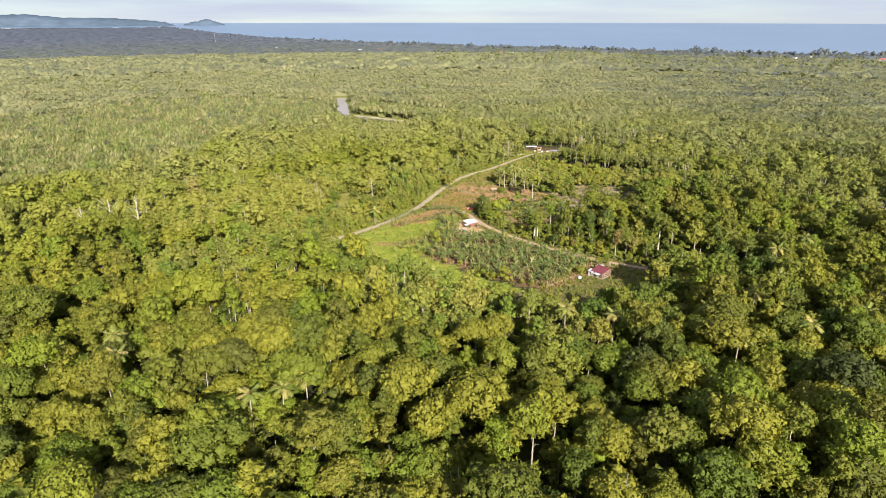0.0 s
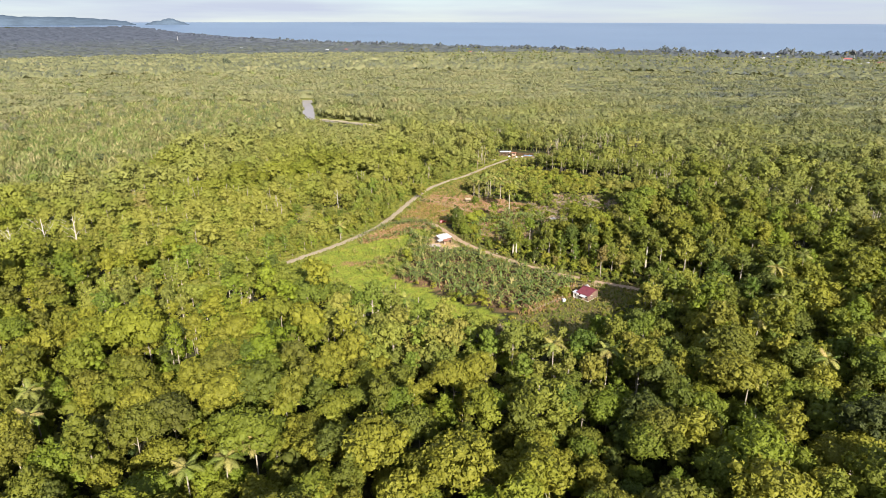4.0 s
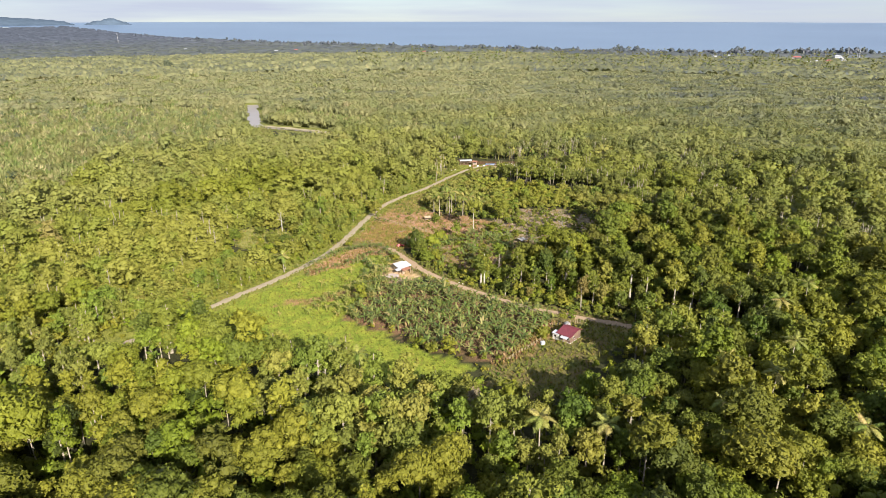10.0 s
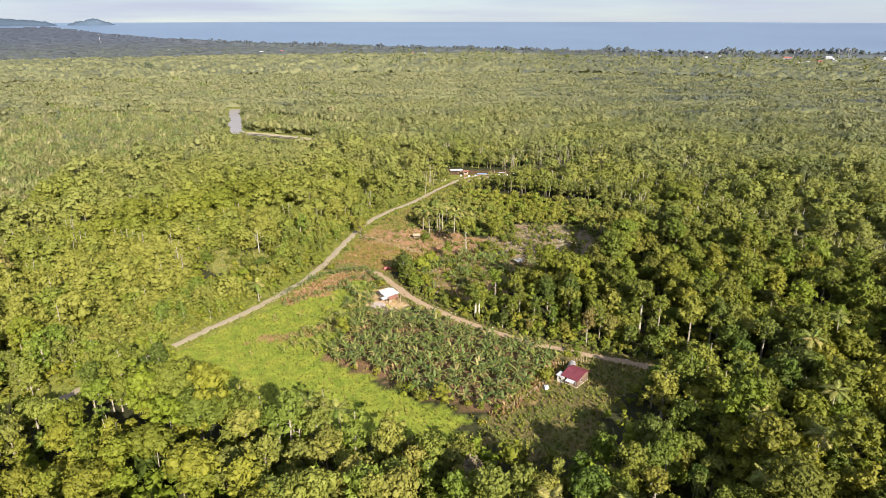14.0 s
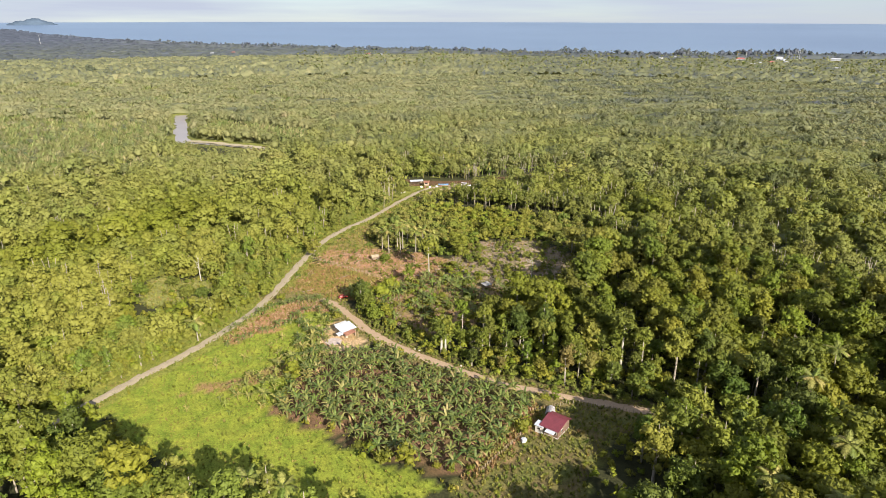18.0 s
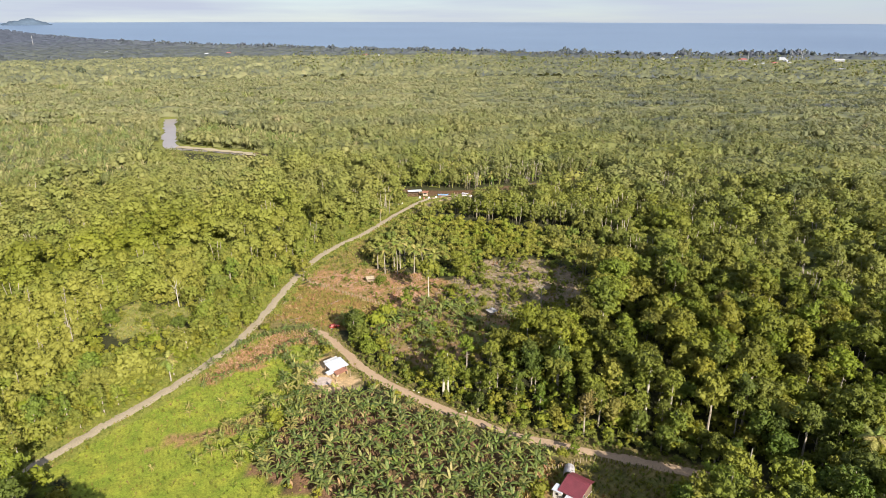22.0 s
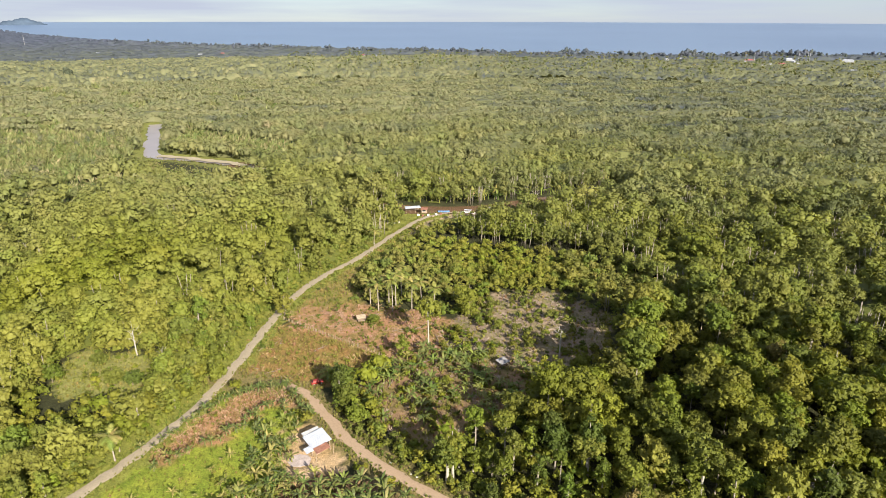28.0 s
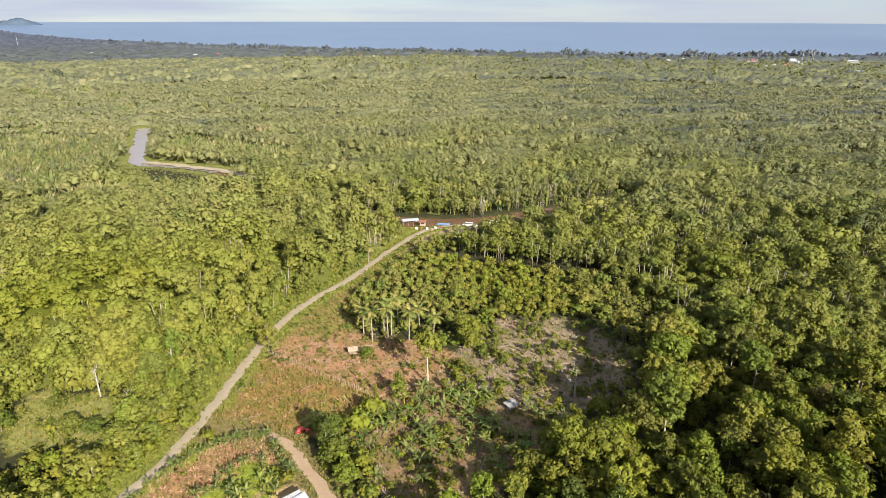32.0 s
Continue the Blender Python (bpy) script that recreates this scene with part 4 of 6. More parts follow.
# bushes that hang over the way's edges
x, y = scatter(-100, 80, 225, 445, 2.1, 98)
left = x < np.interp(y, [p[1] for p in ROAD], [p[0] for p in ROAD])
from_road, from_lane = off_line(ROAD, x, y), off_line(LANE, x, y)
lane_y = np.interp(x, [p[0] for p in LANE], [p[1] for p in LANE])
keep = (left & (from_road > 2.9) & (from_road < 17) & (y > 252) & ~inside(GLADE, x, y)) | ((from_lane > 1.9) & (from_lane < 8) & (y > lane_y) & (x > -14) & (x < 72) & ~inside(BANANAS_FAR, x, y))
bx, by, edge_ = x[keep], y[keep], np.minimum(from_road, from_lane)[keep]
n = len(bx)
plant("roadside_bushes", BUSH, bx, by, np.clip(0.28 + edge_ / 16, 0.3, 1.0) * rng.uniform(0.6, 1.4, n), np.clip(np.where(bx < -20, 0.64, 0.42) + rng.normal(0, 0.12, n), 0.1, 0.84), rng.uniform(0, 6.28, n), "sunlit bushes along the edges of the road and lane", "bushes", YOUNG)

# ferns and saplings on the forest floor
x, y = scatter(-190, 130, 84, 205, 5.5, 99)
keep = in_fan(x, y) & ~in_open(x, y)
bx, by = x[keep], y[keep]
n = len(bx)
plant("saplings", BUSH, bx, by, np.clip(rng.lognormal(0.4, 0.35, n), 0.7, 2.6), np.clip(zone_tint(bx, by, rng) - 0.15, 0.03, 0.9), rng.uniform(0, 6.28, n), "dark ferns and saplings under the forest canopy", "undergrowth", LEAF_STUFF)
x, y = scatter(-190, -20, 255, 440, 3.9, 68)
keep = (x < np.interp(y, [p[1] for p in ROAD], [p[0] for p in ROAD]) - 9) & ~treeless(x, y) & (np.hypot(x, y - np.clip(y - 107, 0, 181)) < 215)
x, y = x[keep], y[keep]
n = len(x)
SHRUB = [crown(430 + k, r, 0.2, h, 7, 170, 0.62, 1, 0.42, 1.2, True, 1.0, 0.5) for k, (r, h) in enumerate(((2.6, 5.6), (2.2, 6.8), (3.0, 5.0), (2.3, 4.4)))]
plant("thicket", SHRUB, x, y, np.clip(rng.lognormal(0.0, 0.28, n), 0.6, 1.7), np.clip(zone_tint(x, y, rng) + 0.02, 0.03, 0.86), rng.uniform(0, 6.28, n), "bushy young growth filling the forest west of the road", "undergrowth", YOUNG, soft=0.35)

# scrub regrowth between the clearing and the landing, and low weeds on open ground
x, y = scatter(-45, 100, 300, 450, 3.0, 72)
keep = inside(SCRUB, x, y) & ~in_open(x, y)
x2, y2 = scatter(-205, -60, 550, 655, 3.6, 77)
keep2 = inside(LOW_BANK, x2, y2) & (off_line(RIVER, x2, y2) > 7) & (y2 < np.interp(x2, [-172, -155, -138, -108, -88, -68], [628, 624, 615, 599, 585, 560]))
x3, y3 = scatter(-16, 14, 275, 302, 3.2, 78)
keep3 = inside(LANE_BELT, x3, y3) & (off_line(LANE, x3, y3) > 3.4) & (wave(x3, y3, 9, 79) > -0.4)
bx, by = np.concatenate([x[keep], x2[keep2], x3[keep3]]), np.concatenate([y[keep], y2[keep2], y3[keep3]])
n = len(bx)
tall = np.where((by < 305) | (by > 500), 0.4, np.clip(0.55 + (by - 366) / 45, 0.5, 1.15))
plant("scrub", BUSH, bx, by, tall * rng.uniform(0.5, 1.2, n), np.clip(rng.normal(0.8, 0.08, n), 0, 0.92), rng.uniform(0, 6.28, n), "young green regrowth scrub behind the clearing", "scrub", LEAF_STUFF)


for name, poly, step, cut, size, label in (("meadow_shrubs", MEADOW, 3.4, 1.0, 0.42, "low leafy shrubs scattered over the meadow"), ("yard_shrubs", YARD, 4.0, 0.45, 0.45, "low shrubs round the house yard"),
                                           ("clearing_shrubs", DEBRIS, 2.4, 0.02, 0.7, "green regrowth among felled wood"), ("red_shrubs", RED, 2.6, 0.22, 0.42, "low green regrowth on burnt red earth"), ("brown_shrubs", BROWN, 4.0, 0.5, 0.4, "low shrubs among dry weeds"), ("verge_shrubs", VERGE, 2.8, 0.2, 0.45, "low yellow-green shrubs beside the road"), ("strip_shrubs", STRIP, 3.4, 0.45, 0.3, "low shrubs beside the road"), ("glade_shrubs", GLADE, 2.6, 0.3, 0.62, "leafy shrubs in the forest glade"), ("banana_shrubs", BANANAS_FAR, 2.5, -0.1, 0.62, "leafy weeds between banana plants")):
    px, py = [p[0] for p in poly], [p[1] for p in poly]
    x, y = scatter(min(px), max(px), min(py), max(py), step, 60 + len(name))
    keep = inside(poly, x, y) & (wave(x, y, 14, 15) + rng.normal(0, 0.3, len(x)) > cut) & (off_line(ROAD, x, y) > 3.5) & (off_line(LANE, x, y) > 3) & (np.hypot(x - 30.5, (y - 319) * 0.6) > 4.5)
    x, y = x[keep], y[keep]
    n = len(x)
    plant(name, BUSH, x, y, size * rng.uniform(0.5, 1.3, n), np.clip(rng.normal(0.55, 0.15, n), 0, 0.95), rng.uniform(0, 6.28, n), label, "shrubs", LEAF_STUFF)


def blades(seed, count, height, spread, width):
    """A tuft of upright blades."""
    r = np.random.default_rng(seed)
    a, d = r.uniform(0, 6.28, count), r.uniform(0, spread, count)
    lean = r.uniform(0.15, 0.75, count) * height
    h = height * r.uniform(0.55, 1.1, count)
    bx, by = np.cos(a) * d * 0.35, np.sin(a) * d * 0.35
    tx, ty = bx + np.cos(a) * lean, by + np.sin(a) * lean
    px, py = -np.sin(a) * width, np.cos(a) * width
    V = np.stack([np.stack([bx - px, by - py, 0 * h], 1), np.stack([bx + px, by + py, 0 * h], 1), np.stack([(bx + tx) / 2 + px * 1.4, (by + ty) / 2 + py * 1.4, h * 0.75], 1), np.stack([tx, ty, h], 1)], 1).reshape(-1, 3)
    q = np.arange(count)[:, None] * 4
    return V, np.concatenate([q + [0, 1, 2], q + [0, 2, 3]])


WEED = leaf_material("weeds", "tint", [(0, (0.085, 0.115, 0.024)), (0.4, (0.155, 0.18, 0.034)), (0.7, (0.23, 0.22, 0.055)), (1, (0.29, 0.175, 0.1))], 0.3)
tufts = [blades(500 + k, 12, 0.8, 0.9, 0.09) for k in range(5)]
for name, poly, step, lo, hi, size, label in (("meadow_grass", MEADOW, 1.45, 0.3, 0.74, 0.6, "rank bright green meadow grass"), ("dry_weeds", BROWN, 1.3, 0.5, 0.98, 0.9, "dry brown and yellow weeds"),
                                              ("clearing_weeds", RED, 1.9, 0.4, 0.95, 0.8, "sparse weeds on burnt red earth"), ("debris_weeds", DEBRIS, 2.2, 0.3, 0.95, 1.0, "weeds among felled wood"),
                                              ("verge_weeds", VERGE, 1.4, 0.3, 0.9, 0.9, "yellow-green roadside weeds"), ("dry_edge_weeds", DRY_EDGE, 0.9, 0.75, 1.0, 1.0, "dry brown banana litter beside the fence"), ("yard_weeds", YARD, 1.3, 0.1, 0.8, 0.9, "weedy grass round the house"), ("field_weeds", BANANAS, 2.0, 0.4, 1.0, 0.7, "dry litter and weeds under banana plants"),
                                              ("far_field_weeds", BANANAS_FAR, 1.7, 0.35, 1.0, 0.9, "weeds between banana plants"), ("strip_weeds", STRIP, 1.1, 0.8, 1.0, 0.8, "dry brown weeds beside the road"),
                                              ("landing_grass", LANDING, 1.6, 0.25, 0.7, 0.6, "short grass at the river landing"), ("glade_grass", GLADE, 1.5, 0.35, 0.8, 0.9, "pale grass in a forest glade")):
    px = [p[0] for p in poly]
    py = [p[1] for p in poly]
    x, y = scatter(min(px), max(px), min(py), max(py), step, 80 + len(name))
    keep = inside(poly, x + 0.8 * wave(x, y, 5, 13), y) & (off_line(ROAD, x, y) > 2.6) & (off_line(LANE, x, y) > 2.1)
    x, y = x[keep], y[keep]
    n = len(x)
    tone = np.clip(lo + (hi - lo) * (0.5 + 0.4 * wave(x, y, 9, 14)) + rng.normal(0, 0.1, n), 0, 1)
    plant(name, tufts, x, y, size * rng.uniform(0.4, 1.2, n), tone, rng.uniform(0, 6.28, n), label, "weeds", WEED)

x, y = scatter(-112, 76, 208, 478, 0.95, 66, 0.48)
from_way = np.minimum(off_line(ROAD, x, y), off_line(LANE, x, y))
keep = (from_way > 1.15 + 0.35 * wave(x, y, 4, 67)) & (from_way < 3.4)
x, y = x[keep], y[keep]
n = len(x)
plant("wayside_grass", tufts, x, y, rng.uniform(0.3, 0.75, n), np.clip(0.42 + 0.25 * wave(x, y, 11, 68) + rng.normal(0, 0.12, n), 0, 1), rng.uniform(0, 6.28, n), "ragged grass along both edges of the ways", "grass", WEED)

# nipa palm swamp by the river
NIPA_LEAF = leaf_material("nipa_leaves", "tint", [(0, (0.09, 0.115, 0.036)), (0.5, (0.17, 0.188, 0.07)), (1, (0.29, 0.28, 0.14))], 0.25)
nipa = [blades(540 + k, 9, 5.6, 2.0, 0.33) for k in range(5)]
x, y = scatter(-480, -60, 300, 740, 3.7, 73)
keep = (inside(NIPA, x, y) | inside(NIPA_EAST, x, y)) & (off_line(RIVER, x, y) > 7)
x2, y2 = scatter(-1000, 900, 480, 1240, 5.2, 97)
keep2 = palm_ground(x2, y2) & ~inside(NIPA, x2, y2) & ~inside(NIPA_EAST, x2, y2) & in_fan(x2, y2) & ~treeless(x2, y2) & (np.hypot(x2, y2 - 90) < 1120)
x, y = np.concatenate([x[keep], x2[keep2]]), np.concatenate([y[keep], y2[keep2]])
n = len(x)
plant("nipa_palms", nipa, x, y, rng.uniform(0.6, 1.15, n) * np.where(y > 740, 1.25, 1.0), np.clip(rng.normal(0.5, 0.26, n), 0, 1), rng.uniform(0, 6.28, n), "grey-green nipa palm swamp beside the river", "palm swamp", NIPA_LEAF)
x, y = scatter(-470, -180, 310, 740, 8.5, 74)
keep = inside(NIPA, x, y) & (off_line(RIVER, x, y) > 12) & (wave(x, y, 60, 75) > -0.2)
x, y = x[keep], y[keep]
n = len(x)
plant("swamp_trees", LOW, x, y, rng.uniform(0.35, 0.95, n), np.clip(rng.normal(0.5, 0.12, n), 0, 0.9), rng.uniform(0, 6.28, n), "scattered trees in the palm swamp", "trees", LEAF_STUFF)

# dark coast trees against the sea, tinted at the haze-blue end
u = np.arange(-25, 44, 0.045)
az = u + rng.uniform(-0.12, 0.12, len(u))
COASTAL = [crown(700 + k, r, -1.0, h, 3, 20, 1.6, 1, 1.0, 0.6, True, 1.2, 0.8) for k, (r, h) in enumerate(((3.4, 10.0), (2.6, 11.5), (4.2, 9.0), (3.0, 8.0)))]
gate = (wave(az * 30, az * 7, 90, 76) > -0.75) | (rng.uniform(size=len(az)) < 0.4)
az = az[gate]
r = coast_at(az) - rng.uniform(15, 90, len(az))
x, y = r * np.sin(np.radians(az)), r * np.cos(np.radians(az))
n = len(x)
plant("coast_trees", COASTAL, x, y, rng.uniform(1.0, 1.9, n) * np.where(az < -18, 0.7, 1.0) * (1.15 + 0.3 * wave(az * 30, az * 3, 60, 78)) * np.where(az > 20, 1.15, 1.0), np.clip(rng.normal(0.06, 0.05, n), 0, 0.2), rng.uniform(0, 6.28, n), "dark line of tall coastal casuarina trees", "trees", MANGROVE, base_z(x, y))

# coconut groves before the village
palm_variants = []
for k in range(3):
    v, f = blades(560 + k, 9, 3.2, 1.0, 0.5)
    rise = 11.0 + 2.0 * k
    stem = np.array([(-0.22, 0, 0), (0.22, 0, 0), (0, 0.3, 0), (0.3, 0, rise), (0.6, 0, rise), (0.45, 0.2, rise)])
    palm_variants.append((np.concatenate([v * (1.5, 1.5, 0.75) + (0.45, 0, rise - 0.6), stem]), np.concatenate([f, np.array([(0, 1, 4), (0, 4, 3), (1, 2, 5), (1, 5, 4), (2, 0, 3), (2, 3, 5)]) + len(v)])))
az = rng.uniform(-8, 42, 1500)
r = rng.uniform(1150, 1640, 1500)
x, y = r * np.sin(np.radians(az)), 90 + r * np.cos(np.radians(az))
keep = (wave(x, y, 130, 69) > -0.1) & (np.hypot(x, y) < coast_at(np.degrees(np.arctan2(x, y))) - 60)
x, y = x[keep], y[keep]
n = len(x)
plant("coconut_groves", palm_variants, x, y, rng.uniform(0.9, 1.35, n), np.clip(rng.normal(0.5, 0.2, n), 0, 1), rng.uniform(0, 6.28, n), "coconut palms standing over the coastal woods", "palms", NIPA_LEAF)

BANANA_LEAF = leaf_material("banana_leaf", "object", [(0, (0.095, 0.135, 0.037)), (0.5, (0.145, 0.182, 0.048)), (0.85, (0.21, 0.232, 0.062)), (1, (0.33, 0.29, 0.12))], 0.3)
BANANA_LEAF.node_tree.nodes["Principled BSDF"].inputs["Roughness"].default_value = 0.5
BANANA_LEAF.node_tree.nodes["Principled BSDF"].inputs["Specular IOR Level"].default_value = 0.35
DRY_LEAF = plain("dry_banana_leaf", (0.26, 0.17, 0.09), 0.9, 0.15, scale=1.5, vary=0.4)
STEM = plain("banana_stem", (0.16, 0.17, 0.06), 0.7, 0.3, scale=2.0, vary=0.4)


def arched_leaf(name, length, width, rise, droop, mat, segments=6):
    """A leaf blade with a folded midrib, rising and drooping."""
    bm = bmesh.new()
    rows = []
    for k in range(segments + 1):
        u = k / segments
        x_, z_ = length * (u - 0.18 * u * u * droop), rise * (1 - (1 - u) ** 2) - droop * length * 0.62 * u ** 2.2
        w = width * (math.sin(math.pi * min(1, 0.12 + 0.88 * u) ** 0.8) * 0.95 + 0.05)
        rows.append([bm.verts.new((x_, -w, z_ - w * 0.25)), bm.verts.new((x_, 0, z_)), bm.verts.new((x_, w, z_ - w * 0.25))])
    for a, b in zip(rows, rows[1:]):
        bm.faces.new((a[0], b[0], b[1], a[1]))
        bm.faces.new((a[1], b[1], b[2], a[2]))
    me = bpy.data.meshes.new(name)
    bm.to_mesh(me)
    bm.free()
    me.materials.append(mat)
    return me


blade_meshes = [arched_leaf("leaf", 2.5, 0.29, 1.3, 0.62, BANANA_LEAF), arched_leaf("leaf", 2.3, 0.28, 1.55, 0.42, BANANA_LEAF), arched_leaf("leaf", 2.6, 0.3, 0.85, 0.68, BANANA_LEAF),
                arched_leaf("leaf", 1.7, 0.26, 1.7, 0.15, BANANA_LEAF)]
dry_mesh = arched_leaf("dry_leaf", 1.5, 0.28, 0.2, 1.3, DRY_LEAF, 4)
bm = tube([(0, 0, -0.1), (0.03, 0, 0.9), (0.05, 0.03, 1.7), (0.05, 0.03, 2.2)], [0.19, 0.16, 0.12, 0.07], 7)
stem_mesh = bpy.data.meshes.new("pseudostem")
bm.to_mesh(stem_mesh)
bm.free()
stem_mesh.materials.append(STEM)
r1 = random.Random(17)


def banana(x, y, s, label, group):
    plant_ = thing("banana_plant", Matrix.LocRotScale((x, y, 0), Euler((0, 0, r1.uniform(0, 6.28))), (s, s, s)), label, "banana plant", group)
    part("pseudostem", stem_mesh, STEM, plant_, "green-brown sheathed stem")
    count = r1.choice((7, 8, 9, 9))
    for k in range(count):
        a = k * 2.4 + r1.uniform(-0.3, 0.3)
        m = Matrix.Translation((0.05, 0.03, 1.95 + 0.04 * k)) @ Matrix.Rotation(a, 4, "Z") @ Matrix.Rotation(r1.uniform(-0.15, 0.25), 4, "Y")
        part("leaf", blade_meshes[3] if k == count - 1 else blade_meshes[r1.randrange(3)], BANANA_LEAF, plant_, at=m)
    for _ in range(r1.choice((0, 1, 1, 2))):
        part("dry_leaf", dry_mesh, DRY_LEAF, plant_, "withered brown leaf", Matrix.Translation((0, 0, 1.6)) @ Matrix.Rotation(r1.uniform(0, 6.28), 4, "Z"))


x, y = scatter(-36, 36, 216, 282, 3.45, 91, 0.36)
keep = inside(BANANAS, x, y) & (off_line(LANE, x, y) > 3.0)
for px, py in zip(x[keep], y[keep]):
    if r1.random() < 0.95:
        banana(px, py, r1.uniform(0.85, 1.25) * (0.75 if px < -17 and py > 255 else 1.0), "arching green banana plant in a planted field", "banana field")
BANANA_MANY = leaf_material("banana_leaves", "tint", [(0, (0.085, 0.125, 0.035)), (0.5, (0.15, 0.185, 0.048)), (0.8, (0.25, 0.255, 0.07)), (1, (0.30, 0.20, 0.11))], 0.3)


def banana_shape(seed):
    """One banana plant as bare arrays, for the plantings that cannot be counted."""
    rr = random.Random(seed)
    V, F, n = [], [], 0
    for k in range(rr.choice((6, 7, 8))):
        m = Matrix.Translation((0.05, 0.03, 1.95 + 0.04 * k)) @ Matrix.Rotation(k * 2.4 + rr.uniform(-0.3, 0.3), 4, "Z") @ Matrix.Rotation(rr.uniform(-0.15, 0.25), 4, "Y")
        me = blade_meshes[3 if k == 6 else k % 3]
        V += [(m @ v.co)[:] for v in me.vertices]
        for p in me.polygons:
            q = [i + n for i in p.vertices]
            F += [(q[0], q[1], q[2]), (q[0], q[2], q[3])]
        n = len(V)
    for p in stem_mesh.polygons:
        if len(p.vertices) == 4:
            q = [i + n for i in p.vertices]
            F += [(q[0], q[1], q[2]), (q[0], q[2], q[3])]
    V += [v.co[:] for v in stem_mesh.vertices]
    return np.array(V), np.array(F)


many = [banana_shape(k) for k in range(6)]


def banana_patch(name, places, low, high, label, tone=0.45):
    px, py = np.array([p[0] for p in places]), np.array([p[1] for p in places])
    n = len(px)
    plant(name, many, px, py, rng.uniform(low, high, n), np.clip(rng.normal(tone, 0.18, n), 0, 0.84), rng.uniform(0, 6.28, n), label, "banana plants", BANANA_MANY)


x, y = scatter(-14, 46, 284, 336, 2.9, 92, 0.45)
keep = inside(BANANAS_FAR, x, y) & (wave(x, y, 16, 93) > np.where(y < 303, 0.25, -0.45)) & (np.hypot(x - 30.5, (y - 319) * 0.6) > 4.5)
banana_patch("bananas_behind_lane", list(zip(x[keep], y[keep])), 0.6, 1.15, "ragged banana plants on rough cleared ground")
spots = [(px, py) for px, py in zip(*scatter(-36, 36, 217, 281, 3.1, 94, 0.45)) if inside(BANANAS, np.array([px]), np.array([py]))[0] and off_line(LANE, np.array([px]), np.array([py]))[0] > 3.2 and wave(px, py, 12, 95) > -0.25]
banana_patch("young_bananas", spots, 0.65, 1.0, "crowded green banana plants filling the field")
spots = [(px, py) for px, py in zip(*scatter(-48, -20, 236, 300, 3.3, 96, 0.48)) if inside(GROVE, np.array([px]), np.array([py]))[0] and wave(px, py, 10, 97) > -0.6]
banana_patch("grove_bananas", spots, 0.55, 1.05, "yellow-green banana plants between field and meadow", 0.72)
spots = []
for _ in range(60):
    px, py = r1.uniform(-64, -31), r1.uniform(244, 288)
    if inside(MEADOW, np.array([px]), np.array([py]))[0] and (px + 64) * 0.5 + r1.uniform(0, 14) > 12 and off_line(ROAD, np.array([px]), np.array([py]))[0] > 5:
        spots.append((px, py))
banana_patch("meadow_bananas", spots, 0.4, 0.7, "small yellowish banana plants in the meadow", 0.8)
spots = []
for k in range(70):
    u = k / 69
    bank_x = -14 + 130 * u
    spots.append((bank_x + r1.uniform(-1.5, 1.5), np.interp(bank_x, [-14, 10, 45, 79, 130], [511, 497, 494, 506, 526]) + r1.uniform(0, 6)))
banana_patch("bank_bananas", spots, 1.0, 1.7, "bright green palms and bananas along the far river bank")
ROWS = ([(-59, 288.5), (-48.4, 305), (-42.8, 311.3), (-36.1, 314.8), (-29.0, 315.2), (-25, 307), (-20.5, 300)], [(-55, 282), (-44, 291), (-38.5, 296), (-35.5, 302), (-30.2, 307.5), (-24, 297)])
for row, count in zip(ROWS, (52, 24)):
    for u in range(count):
        k = (len(row) - 1) * (u + 0.5) / count
        (ax, ay), (cx, cy), w_ = row[int(k)], row[int(k) + 1], k % 1
        banana(ax + (cx - ax) * w_ + r1.uniform(-0.9, 0.9), ay + (cy - ay) * w_ + r1.uniform(-0.9, 0.9), r1.uniform(0.5, 0.78), "banana plant on the dry strip beside the road", "bananas along the road")
for _ in range(40):
    px, py = r1.uniform(-34, -24), r1.uniform(262, 297)
    banana(px, py, r1.uniform(0.6, 0.95), "yellow-green banana plant between meadow and shack", "bananas beside the shack")

PALM_LEAF = leaf_material("palm_frond", "object", [(0, (0.12, 0.15, 0.035)), (0.5, (0.19, 0.21, 0.05)), (1, (0.3, 0.26, 0.09))], 0.25)


def frond_mesh(length, droop):
    """A feathered palm frond: a rib with narrow leaflets on both sides."""
    bm = bmesh.new()
    def at(u):
        return Vector((length * u * (1 - 0.15 * u), 0, 0.9 * u - droop * length * u ** 2.2))
    for k in range(15):
        u0 = 0.12 + 0.86 * k / 15
        p, q = at(u0), at(u0 + 0.075)
        w = 0.85 * math.sin(math.pi * (0.15 + 0.8 * u0)) + 0.12
        for side in (-1, 1):
            bm.faces.new([bm.verts.new(v) for v in (p, q, q + Vector((0.35, side * w, -0.35 * w)))])
    for k in range(5):
        p, q = at(k / 5), at((k + 1) / 5)
        bm.faces.new([bm.verts.new(v) for v in (p + Vector((0, -0.05, 0)), p + Vector((0, 0.05, 0)), q + Vector((0, 0.03, 0)), q + Vector((0, -0.03, 0)))])
    me = bpy.data.meshes.new("frond")
    bm.to_mesh(me)
    bm.free()
    me.materials.append(PALM_LEAF)
    return me


fronds = [frond_mesh(3.6, 0.35), frond_mesh(3.8, 0.6), frond_mesh(3.2, 0.12)]


